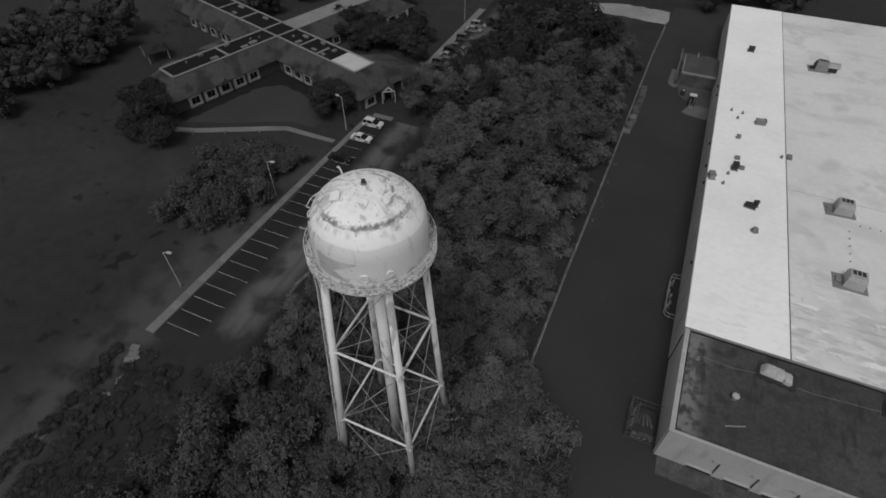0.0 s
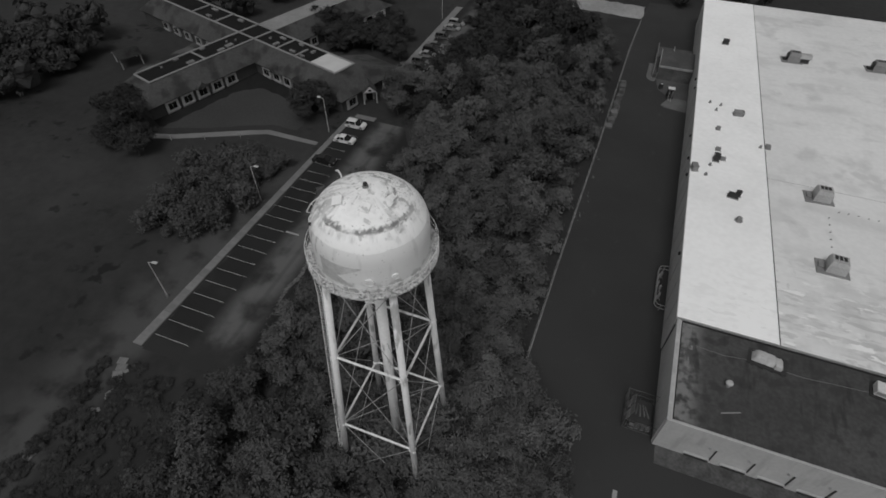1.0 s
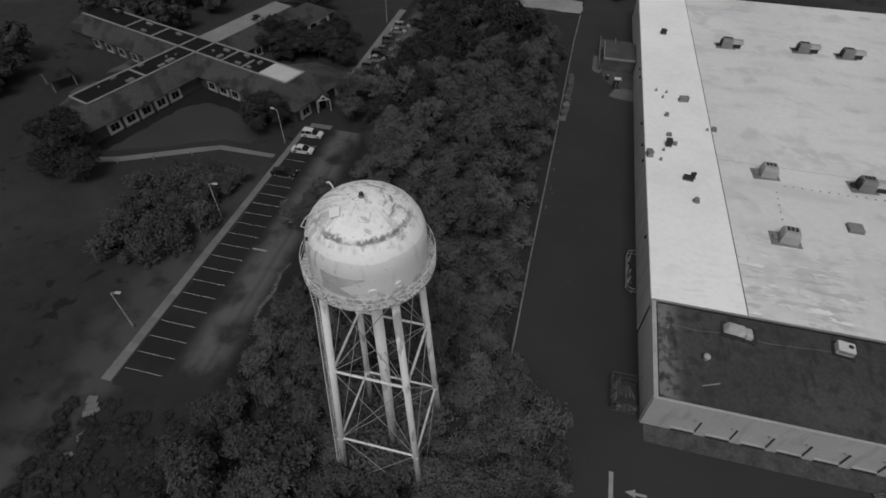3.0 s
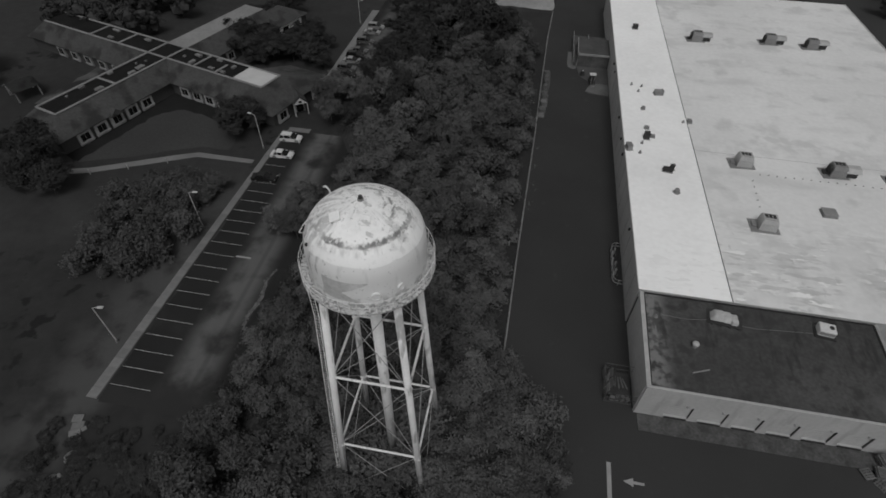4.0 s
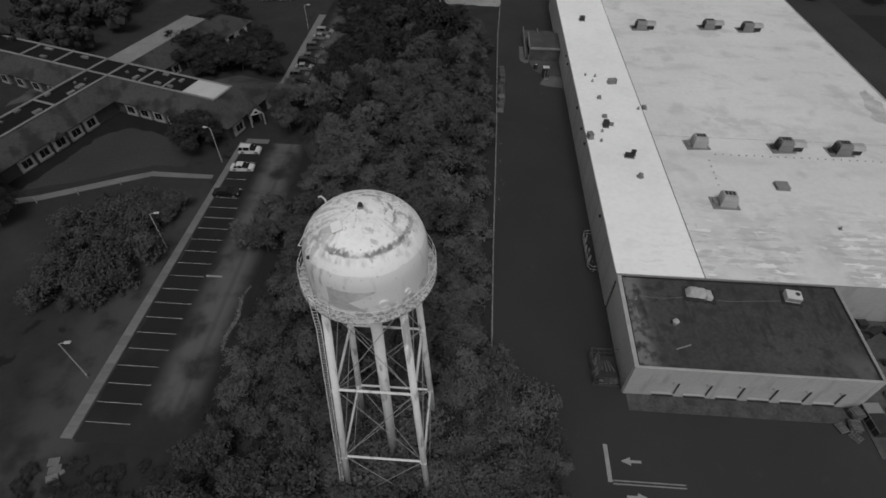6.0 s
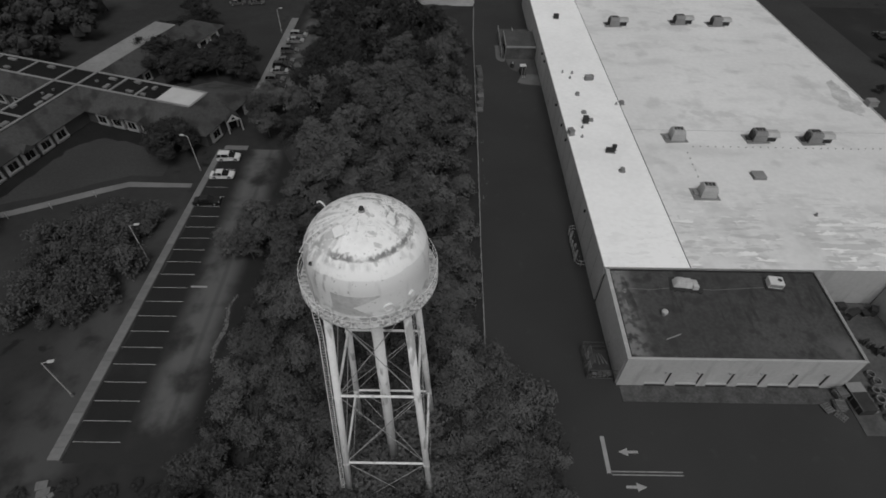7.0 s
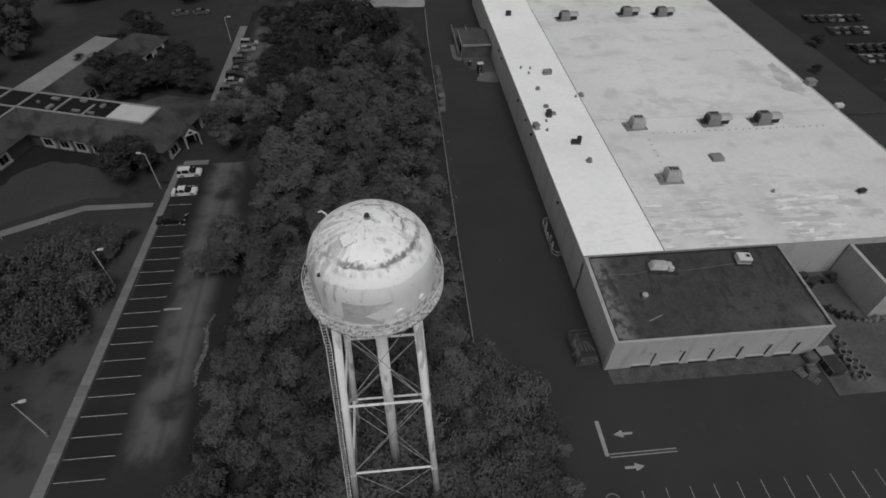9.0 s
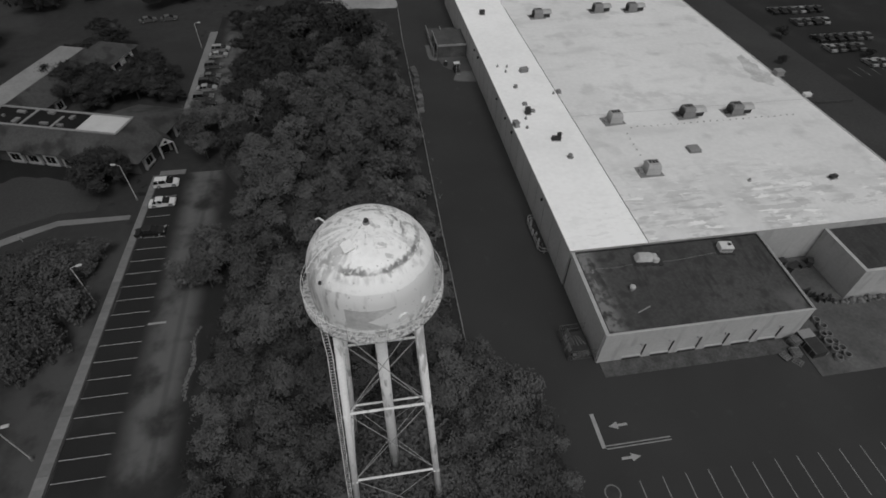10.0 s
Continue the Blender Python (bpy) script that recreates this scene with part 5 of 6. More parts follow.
part("deck", slab(bmesh.new(), [q for q in high if q[0] not in (25.0, 24.5)], DECK - 0.2, DECK + 0.02), TAR, school, "black tar flat roof deck")
walls = plus(HW + OUT - 0.7, OUT - 0.7, END - 0.7, WING - 0.7, 25.7)
bm = bmesh.new()
slab(bm, walls, -0.1, EAVE - 0.16)
part("wall", bm, SCHOOL_WALL, school)


def strip(x0, y0, x1, y1, w=0.5):
    """A pale roof curb on the deck between two places."""
    if abs(x1 - x0) > abs(y1 - y0):
        return bx(x0, y0 - w / 2, DECK + 0.02, x1, y0 + w / 2, DECK + 0.22, bevel=0.02)
    return bx(x0 - w / 2, y0, DECK + 0.02, x0 + w / 2, y1, DECK + 0.22, bevel=0.02)


q = HW - 0.1
for x0, y0, x1, y1 in ((q + 0.2, -q, AE, -q), (q + 0.2, q, AE, q), (-AW, -q, -q - 0.2, -q), (-AW, q, -q - 0.2, q), (-q, -AS, -q, -q - 0.2), (q, -AS, q, -q - 0.2),
                       (-q, -q, q, -q), (-q, q, q, q), (q, -q + 0.2, q, q - 0.2), (-q, -q + 0.2, -q, q - 0.2), (11.2, -q + 0.2, 11.2, q - 0.2), (17.5, -q + 0.2, 17.5, 1.2),
                       (-q + 0.2, -16.5, q - 0.2, -16.5), (-q + 0.2, -AS + 0.1, q - 0.2, -AS + 0.1), (-13, -q + 0.2, -13, q - 0.2), (-23, -q + 0.2, -23, q - 0.2), (AE - 0.1, -q + 0.2, AE - 0.1, q - 0.2)):
    part("deck_curb", strip(x0, y0, x1, y1), SCHOOL_PALE, school)
rnd = random.Random(8)
for x, y, a, b in ((8.6, 1.4, 1.7, 0.7), (9.6, -1.6, 0.9, 1.5), (14.6, 1.9, 1.3, 0.7), (15.6, -1.8, 1.6, 0.6), (19.6, 1.0, 0.7, 1.1), (19.0, -1.9, 1.2, 0.6), (6.0, -0.4, 0.5, 0.5),
                   (1.6, -9.0, 1.2, 1.8), (2.0, -11.6, 0.7, 1.6), (-0.6, -8.2, 0.4, 0.4), (0.3, -6.3, 0.4, 0.4), (1.9, -19.6, 1.0, 1.6), (-1.9, -14.0, 0.7, 1.2), (-1.0, -25.0, 0.4, 0.4), (-1.9, -21.0, 0.8, 1.2),
                   (-8, 1.5, 1.8, 0.7), (-17, -1.7, 1.6, 0.7), (-19, 1.6, 2.2, 0.6)):
    u = part("deck_unit", bx(x - a / 2, y - b / 2, DECK, x + a / 2, y + b / 2, DECK + 0.35, bevel=0.04), DECK_UNIT, school, "pale rooftop unit")
    part("unit_cap", bx(x - a / 2 - 0.05, y - b / 2 - 0.05, DECK + 0.35, x + a / 2 + 0.05, y + b / 2 + 0.05, DECK + 0.4), DECK_UNIT, u)
part("pale_deck", bx(22.6, -q + 0.25, DECK, AE - 0.35, q - 0.25, DECK + 0.12), plain("white deck coating", 0.5, 0.7, (0.3, 0.12), (3.0, 0.08)), school, "white coated end of the deck")
part("pale_deck", bx(-HW, HW + 0.2, DECK, HW, AN, DECK + 0.12), SCHOOL_PALE, school, "pale coated roof deck of the far arm")


def bay(x, y, turn, wide=3.0):
    """A pale window bay round one dark pane, facing local -y after the turn."""
    m = pose(x, y, 0, 0, 0, turn)
    w = part("window", on(bx(-wide / 2, -0.45, 0.1, wide / 2, 0.0, 2.7, bevel=0.03), m), SCHOOL_TRIM, school, "pale framed window bay")
    for s in (-1, 1):
        part("pane", on(bx(s * wide * 0.16 - wide * 0.15, -0.48, 0.85, s * wide * 0.16 + wide * 0.15, -0.455, 2.3), m), GLASS_DARK, w)
    part("mullion", on(bx(-0.03, -0.5, 0.85, 0.03, -0.455, 2.3), m), GALV, w)
    part("sill", on(bx(-wide / 2 - 0.05, -0.62, 0.5, wide / 2 + 0.05, -0.455, 0.68), m), SCHOOL_TRIM, w)


def dormer(x, y, turn):
    """A small cross gable breaking the eave above a window bay."""
    bm = bmesh.new()
    pts = [(-1.5, -0.25, 2.7), (1.5, -0.25, 2.7), (0.0, -0.25, 4.1), (-1.5, 2.4, 2.7), (1.5, 2.4, 2.7), (0.0, 2.4, 4.1)]
    v = [bm.verts.new(p) for p in pts]
    for f in ((0, 1, 2), (5, 4, 3), (0, 2, 5, 3), (2, 1, 4, 5), (1, 0, 3, 4)):
        bm.faces.new([v[i] for i in f])
    part("dormer", on(bm, pose(x, y, 0, 0, 0, turn)), SHINGLE, school, "small shingled cross gable")


wall_a = HW + OUT - 0.7
for b in (-29.0, -25.2, -21.4, -17.6, -13.8):
    bay(wall_a, b, 90)
    if b in (-21.4,):
        dormer(wall_a + 0.9, b, 90)
for a in (10.5, 14.2, 17.9, 21.6, 27.5):
    bay(a, -wall_a, 0, 2.8)
    if a in (14.2, 21.6):
        dormer(a, -wall_a - 0.9, 0)
for a in (-12, -17, -22, -27, -32):
    bay(a, -wall_a, 0, 2.4)
for b in (12, 17, 22, 27, 32):
    bay(wall_a, b, 90, 2.4)
bay(END - 0.7, 8.0, 90)
bay(END - 0.7, -3.6, 90)
# entrance porch with a pale gable
ex = END - 0.7
bm = bmesh.new()
v = [bm.verts.new(p) for p in ((ex, 0.1, 2.7), (ex + 2.8, 0.1, 2.7), (ex, 3.3, 2.7), (ex + 2.8, 3.3, 2.7), (ex - 2.6, 1.7, 4.3), (ex + 2.8, 1.7, 4.3))]
for f in ((0, 1, 5, 4), (3, 2, 4, 5), (1, 3, 5), (0, 2, 3, 1)):
    bm.faces.new([v[i] for i in f])
TURN = Matrix.Translation((ex + 0.3, 1.7, 0)) @ Matrix.Rotation(radians(-38), 4, "Z") @ Matrix.Translation((-ex - 0.3, -1.7, 0))
part("porch_roof", on(bm, TURN), SHINGLE, school)
for s in (0.3, 3.1):
    part("porch_post", on(bx(ex + 2.5, s - 0.14, -0.05, ex + 2.78, s + 0.14, 2.7), TURN), SCHOOL_TRIM, school)
bm = bmesh.new()
v = [bm.verts.new(p) for p in ((ex + 2.83, 0.2, 2.75), (ex + 2.83, 3.2, 2.75), (ex + 2.83, 1.7, 4.2))]
bm.faces.new(v)
bmesh.ops.solidify(bm, geom=bm.faces[:], thickness=0.06)
part("gable_board", on(bm, TURN), plain("white gable board", 0.7, 0.7, (0.5, 0.1), (4.0, 0.1)), school, "white porch gable")
part("porch_wall", on(bx(ex - 0.6, 0.5, 0.0, ex + 0.9, 2.9, 2.68), TURN), SCHOOL_TRIM, school, "pale entrance wall")
part("porch_door", on(bx(ex + 0.91, 0.95, 0.05, ex + 0.95, 2.45, 2.2), TURN), GLASS_DARK, school, "dark glazed entrance door")
part("gable_vent", on(bx(ex + 2.84, 1.4, 3.05, ex + 2.87, 2.0, 3.5), TURN), GLASS_DARK, school, "dark gable opening")

# planting bed between walls and lawn, wall shade put into its near-black colour
bed = lone("flower_bed", slab(bmesh.new(), ragged([(6.0, -34), (9.8, -34), (9.8, -15), (13.5, -10.2), (31, -10.0), (31, -6.0), (6.0, -6.0)], 1.5, 0.4, 77), -0.1, 0.05), plain("dark bed soil", 0.012, 0.95, (0.3, 0.3), (3.0, 0.3), 0.6), "dark planting bed and shade band along the school walls", "flower bed", kind="structure")
bed.matrix_basis = pose(*SCHOOL_M[:2], -1.0, 0, 0, SCHOOL_M[2])

# building behind the far arm
house = thing("annexe_house", "small hip-roofed classroom building behind trees", "building", -90.0, 100.5, 0, -18.5)
part("wall", bx(-5.0, -6.5, -0.1, 5.0, 6.5, 2.9), SCHOOL_WALL, house)
bm = bmesh.new()
lv = [bm.verts.new(p) for p in ((-5.6, -7.1, 2.9), (5.6, -7.1, 2.9), (5.6, 7.1, 2.9), (-5.6, 7.1, 2.9))]
hv = [bm.verts.new(p) for p in ((0, -2.2, 5.4), (0, 2.2, 5.4))]
for f in ((lv[0], lv[1], hv[0]), (lv[1], lv[2], hv[1], hv[0]), (lv[2], lv[3], hv[1]), (lv[3], lv[0], hv[0], hv[1]), (lv[3], lv[2], lv[1], lv[0])):
    bm.faces.new(f)
part("roof", bm, SHINGLE, house)
for y in (-2.15, 2.15):
    w = part("window", bx(5.0, y - 2.1, 0.1, 5.18, y + 2.1, 2.8, bevel=0.03), plain("white window surround", 0.75, 0.7, (0.5, 0.1), (4.0, 0.1)), house, "white window surround")
    part("pane", bx(5.185, y - 1.1, 0.7, 5.21, y + 1.1, 2.3), GLASS_DARK, w)

shelter = thing("pavilion", "open garden pavilion with a pale timber gable frame", "pavilion", -131.3, 54.6, 0, -29)
for x in (-2.6, 2.6):
    for y in (-2.4, 2.4):
        part("post", bx(x - 0.12, y - 0.12, -0.05, x + 0.12, y + 0.12, 2.5), SCHOOL_PALE, shelter)
bm = bmesh.new()
v = [bm.verts.new(p) for p in ((-3.0, -2.9, 2.5), (3.0, -2.9, 2.5), (0, -2.9, 3.8), (-3.0, 2.9, 2.5), (3.0, 2.9, 2.5), (0, 2.9, 3.8))]
for f in ((0, 2, 5, 3), (2, 1, 4, 5)):
    bm.faces.new([v[i] for i in f])
bmesh.ops.solidify(bm, geom=bm.faces[:], thickness=0.12)
part("roof", bm, SHINGLE, shelter)
part("beam", tube(bmesh.new(), [(-3.0, -2.8, 2.4), (0, -2.8, 3.7), (3.0, -2.8, 2.4)], 0.12, 4), SCHOOL_PALE, shelter)


# ---- street lamps ----
def street_lamp(x, y, h, turn):
    t = thing("street_lamp", "slender pale street lamp beside the walkway", "street lamp", x, y, 0, turn, "car park lamps")
    part("base", rod((0, 0, -0.05), (0, 0, 0.5), 0.22, 0.18, 12), CONCRETE, t)
    part("pole", rod((0, 0, 0.4), (0, 0, h), 0.08, 0.055, 10), LAMP_PAINT, t)
    part("arm", tube(bmesh.new(), [(0, 0, h - 0.05), (0.5, 0, h + 0.12), (1.1, 0, h + 0.15)], 0.04, 6), LAMP_PAINT, t)
    head = part("head", bx(0.7, -0.2, h + 0.08, 1.5, 0.2, h + 0.26, bevel=0.05), LAMP_PAINT, t)
    part("lens", bx(0.85, -0.15, h + 0.03, 1.4, 0.15, h + 0.08), LAMP_GLASS, head)
    return t


street_lamp(-70.4, 21.8, 7.6, 10)
street_lamp(-70.6, -2.1, 7.6, 10)
street_lamp(-70.0, 45.7, 7.6, 170)
street_lamp(-68.4, 108.1, 6.4, 10)


# ---- cars ----
def car(name, label, paint, x, y, turn, long=4.6, wide=1.8, tall=1.45, suv=False, z=0.0):
    """A car along local x, nose to +x."""
    t = thing(name, label, "car", x, y, z, turn, "parked cars")
    L, W = long / 2, wide / 2
    waist = 0.88 if suv else 0.8
    bm = bmesh.new()
    prof = [(-L, 0.35), (-L + 0.05, 0.75), (-L + 0.12, waist + 0.02), (-L * 0.55, waist + 0.06), (L * 0.5, waist + 0.04), (L * 0.78, waist - 0.04), (L - 0.14, 0.7), (L - 0.03, 0.55), (L, 0.4), (L - 0.1, 0.24), (-L + 0.1, 0.24)]
    rows = [[bm.verts.new((px, s * (W if k else W - 0.09), pz)) for px, pz in prof] for s, k in ((-1, 0), (-0.97, 1), (0.97, 1), (1, 0))]
    for r0, r1 in zip(rows, rows[1:]):
        for i in range(len(prof)):
            j = (i + 1) % len(prof)
            bm.faces.new((r0[i], r0[j], r1[j], r1[i]))
    bm.faces.new(rows[0][::-1])
    bm.faces.new(rows[-1])
    bmesh.ops.recalc_face_normals(bm, faces=bm.faces[:])
    bmesh.ops.bevel(bm, geom=[e for e in bm.edges if e.is_manifold and e.calc_face_angle() > 0.5], offset=0.07, segments=2, affect="EDGES")
    body = part("body", bm, paint, t, smooth=False)
    rear = -L + 0.12 if suv else -L * 0.72
    cab = [(rear, waist), (rear + (0.22 if suv else 0.6), tall - 0.1), (rear + (0.5 if suv else 0.95), tall - 0.01), (-L * 0.06, tall), (L * 0.12, tall - 0.06), (L * 0.58, waist)]
    bm = bmesh.new()
    rows = [[bm.verts.new((px, s * (W - (0.08 if pz < waist + 0.1 else 0.26)), pz)) for px, pz in cab] for s in (-1, 1)]
    for i in range(6):
        j = (i + 1) % 6
        bm.faces.new((rows[0][i], rows[0][j], rows[1][j], rows[1][i]))
    bm.faces.new(rows[0][::-1])
    bm.faces.new(rows[1])
    bmesh.ops.recalc_face_normals(bm, faces=bm.faces[:])
    part("glasshouse", bm, GLASS_DARK, t, "dark car glass")
    part("roof_panel", bx(cab[1][0] + 0.02, -W + 0.25, tall - 0.09, cab[4][0] + 0.02, W - 0.25, tall + 0.025, bevel=0.05), paint, t)
    for s in (-1, 1):
        for px in (rear + 0.95 if suv else rear + 1.0, L * 0.12):
            a, b = (px, s * (W - 0.07), waist), (px - 0.12, s * (W - 0.25), tall - 0.03)
            part("door_pillar", rod(a, b, 0.055, seg=5), paint, t)
        part("mirror", bx(L * 0.3 - 0.08, s * W - 0.02 * s, waist + 0.02, L * 0.3 + 0.08, s * (W + 0.17), waist + 0.17), paint, t)
        part("headlight", bx(L - 0.16, s * (W - 0.42), 0.58, L - 0.02, s * (W - 0.12), 0.7), LAMP_GLASS, body)
        part("tail_light", bx(-L - 0.01, s * (W - 0.36), 0.62, -L + 0.1, s * (W - 0.1), 0.82), UNIT_DARK, body)
        for px in (-L * 0.6, L * 0.62):
            w = part("wheel", rod((px, s * (W - 0.2), 0.33), (px, s * (W + 0.02), 0.33), 0.33, seg=14), RUBBER, t)
            part("rim", rod((px, s * (W + 0.0), 0.33), (px, s * (W + 0.035), 0.33), 0.2, seg=10), CAR_SILVER, w)
    return t


car("suv", "white sport utility car parked in a stall beside the walkway", CAR_WHITE, -65.5, 49.4, 3, 4.4, 1.85, 1.6, True)
car("sedan", "silver sedan parked in a stall beside the walkway", CAR_WHITE, -65.1, 43.7, 3, 4.5, 1.8, 1.42)
car("sedan", "dark sedan parked beneath overhanging branches", CAR_DARK, -65.5, 36.1, 4, 4.7, 1.8, 1.42)
for i, (x, y, paint) in enumerate([(-63.1, 105.8, CAR_SILVER), (-63.3, 102.3, CAR_SILVER), (-63.5, 96.4, CAR_GREY), (-63.5, 90.7, CAR_GREY), (-63.6, 87.8, CAR_DARK), (-63.6, 85.0, CAR_SILVER), (-63.7, 80.9, CAR_GREY), (-62.8, 77.9, CAR_DARK)]):
    car("sedan" if i % 2 else "suv", "parked car in the far car park row", paint, x, y, 2, 4.6, 1.8, 1.42 if i % 2 else 1.65, not i % 2)
for x, y, paint, turn in ((-49.0, 111.9, CAR_SILVER, 10), (-61.1, 124.9, CAR_GREY, 5), (-86.0, 127.4, CAR_GREY, 20), (-80.4, 128.0, CAR_GREY, 12)):
    car("sedan", "parked car on the far ground", paint, x, y, turn)
rnd = random.Random(21)
for row, (y0, n) in enumerate(((106.0, 6), (97.5, 4), (86.5, 6), (80.5, 4), (71.5, 5))):
    for i in range(n):
        if rnd.random() < 0.85:
            car("sedan" if rnd.random() < 0.6 else "suv", "parked car in the car park beyond the warehouse", rnd.choice((CAR_GREY, CAR_SILVER, CAR_DARK, CAR_DARK, CAR_DARK)), 96.5 + 2.9 * i + 2 * row % 3, y0 + 3.0, 90 + rnd.uniform(-4, 4), 4.5, 1.8, 1.45)
for i in range(12):
    stripe("stall_line", 94.5 + 2.9 * i, 69.0, 94.6 + 2.9 * i, 73.5, LINE_DULL)

# broken slabs and rubble at the end of the walkway
slabs = thing("broken_slabs", "broken tilted concrete slabs beyond the walkway's end", "rubble", -67.7, -14.7, 0.0, 28)
for i, (px, py, a, b, lean) in enumerate(((0.0, 1.5, 1.3, 1.0, 4), (0.15, 0.5, 1.5, 0.9, -5), (-0.1, -0.5, 1.3, 1.0, 6), (0.2, -1.5, 1.1, 0.9, -4), (0.9, -0.2, 0.6, 0.5, 9))):
    part("slab", on(bx(-a / 2, -b / 2, -0.06, a / 2, b / 2, 0.12, bevel=0.03), pose(px, py, 0.06, lean, lean / 2, 9 * i - 14)), CONCRETE, slabs)
more = random.Random(33)
for x, y, a, b in ((-66.6, -20.5, 2.2, 1.5), (-68.9, -27.7, 2.2, 1.0), (-66.2, -17.5, 1.2, 0.8)):
    bm = bmesh.new()
    for i in range(16):
        px, py, r = more.gauss(0, a * 0.24), more.gauss(0, b * 0.24), more.uniform(0.1, 0.34)
        made = bmesh.ops.create_icosphere(bm, subdivisions=1, radius=r)["verts"]
        for v in made:
            k = 1 + 0.5 * noise.noise(v.co * 4 + Vector((i, x, y)))
            v.co = Vector((px + v.co.x * k * 1.3, py + v.co.y * k, max(-0.06, v.co.z * k * 0.5 + 0.04)))
    t = lone("rubble", bm, CONCRETE, "scattered pale lumps of broken concrete in the rough grass", "rubble", "rubble lumps")
    t.matrix_basis = pose(x, y, level(x), 0, 0, 62)

# ---- trees ----
def leafy(lobes, count, size, seed, droop=0.25):
    """Leaf sprigs in tufts over lobes (x, y, z, radius): folded diamonds, as vertices and faces."""
    g = np.random.default_rng(seed)
    lo = np.array(lobes, float)
    tufts = max(1, count // 16)
    w = lo[:, 3] ** 1.4
    home = g.choice(len(lo), tufts, p=w / w.sum())
    out = g.normal(size=(tufts, 3))
    out[:, 2] = np.where(out[:, 2] < -0.35, -out[:, 2], out[:, 2])
    out /= np.linalg.norm(out, axis=1, keepdims=True)
    rad = lo[home, 3] * g.uniform(0.75, 1.2, tufts) + 0.12 * g.exponential(1.0, tufts)
    mid = lo[home, :3] + out * rad[:, None] * [1, 1, 0.85]
    wide = np.minimum(size, 0.42) * g.uniform(0.6, 1.3, tufts)
    pick = g.integers(0, tufts, count)
    spread = g.normal(size=(count, 3))
    c = mid[pick] + spread * wide[pick][:, None] * [1, 1, 0.7]
    d = out[pick] + spread * 0.2
    nrm = d + g.normal(size=(count, 3)) * 0.36 + [0, 0, 0.4]
    nrm /= np.linalg.norm(nrm, axis=1, keepdims=True)
    t = np.cross(nrm, g.normal(size=(count, 3)))
    t /= np.linalg.norm(t, axis=1, keepdims=True)
    b = np.cross(nrm, t)
    s = (size * g.uniform(0.6, 1.35, count))[:, None]
    tip = c + t * s * 0.62 - [0, 0, 1] * s * droop
    tail = c - t * s * 0.5
    left, right = c + b * s * 0.34 + nrm * s * 0.1, c - b * s * 0.34 + nrm * s * 0.1
    verts = np.stack([tail, right, tip, left], 1).reshape(-1, 3)
    i = np.arange(count)[:, None] * 4
    faces = np.concatenate([i + [0, 1, 2], i + [0, 2, 3]], 1).reshape(-1, 3)
    return verts, faces


def make_tree(name, label, seed, height, spread, count, leaf, material, low=0.35, category="tree"):
    """A tree with tapered trunk and limbs, a dark inner mass and a crown of leaf sprigs."""
    rnd = random.Random(seed)
    t = thing(name, label, category, 0, 0, 0)
    lobes = []
    stretch = rnd.uniform(0.8, 1.0)
    for i in range(rnd.randint(9, 13)):
        a, far = rnd.uniform(0, 6.283), spread * rnd.uniform(0.15, 0.78)
        z = height * rnd.uniform(low + 0.1, 0.9) - 0.22 * far
        lobes.append((far * math.cos(a), stretch * far * math.sin(a), z, spread * rnd.uniform(0.2, 0.36)))
    lobes.append((rnd.uniform(-0.4, 0.4), rnd.uniform(-0.4, 0.4), height - spread * 0.42, spread * 0.38))
    lobes.append((0, 0, height * (low + 0.25), spread * 0.58))
    solid = len(lobes)
    # sprays of twigs standing out of the larger clumps
    for x, y, z, r in lobes[:-1]:
        for i in range(4):
            a, up = rnd.uniform(0, 6.283), rnd.uniform(0.0, 1.2)
            lobes.append((x + r * math.cos(a) * math.cos(up), y + r * math.sin(a) * math.cos(up), z + 0.9 * r * math.sin(up), spread * rnd.uniform(0.07, 0.14)))
    bm = bmesh.new()
    lean = Vector((rnd.uniform(-0.3, 0.3), rnd.uniform(-0.3, 0.3), 0))
    pts = [Vector((0, 0, -0.15)), Vector((0, 0, height * 0.3)) + lean * 0.4, Vector((0, 0, height * 0.7)) + lean]
    cyl(bm, pts[0], pts[1], 0.05 * height * 0.55, 0.035 * height * 0.55, 8)
    cyl(bm, pts[1], pts[2], 0.035 * height * 0.55, 0.015 * height * 0.55, 8)
    for x, y, z, r in lobes[:7]:
        start = pts[1].lerp(pts[2], rnd.uniform(0, 0.7))
        cyl(bm, start, Vector((x, y, z)), 0.07, 0.025, 5)
    part("trunk", bm, BARK, t)
    bm = bmesh.new()
    for x, y, z, r in lobes[:solid]:
        made = bmesh.ops.create_icosphere(bm, subdivisions=1, radius=r * 0.76, matrix=Matrix.Translation((x, y, z)))["verts"]
        for v in made:
            o = v.co - Vector((x, y, z))
            v.co = Vector((x, y, z)) + o * (1 + 0.4 * noise.noise(v.co * 1.6))
    part("inner_foliage", bm, SHADE_LEAF, t)
    verts, faces = leafy(lobes, count, leaf, seed)
    from_arrays("crown", verts.tolist(), faces.tolist(), material, t)
    return t


KINDS = []
for k in range(9):
    KINDS.append(make_tree("tree", "dense leafy tree in the wood beside the yard", 40 + k, 6.0 + 0.4 * (k % 4), 3.1 + 0.2 * (k % 3), 4200, 0.27, LEAF if k % 3 else LEAF_DARK))
BIG = [make_tree("tree", "broad dark tree beside the school", 70 + k, 8.5, 4.6, 6500, 0.34, LEAF_DEEP) for k in range(3)]
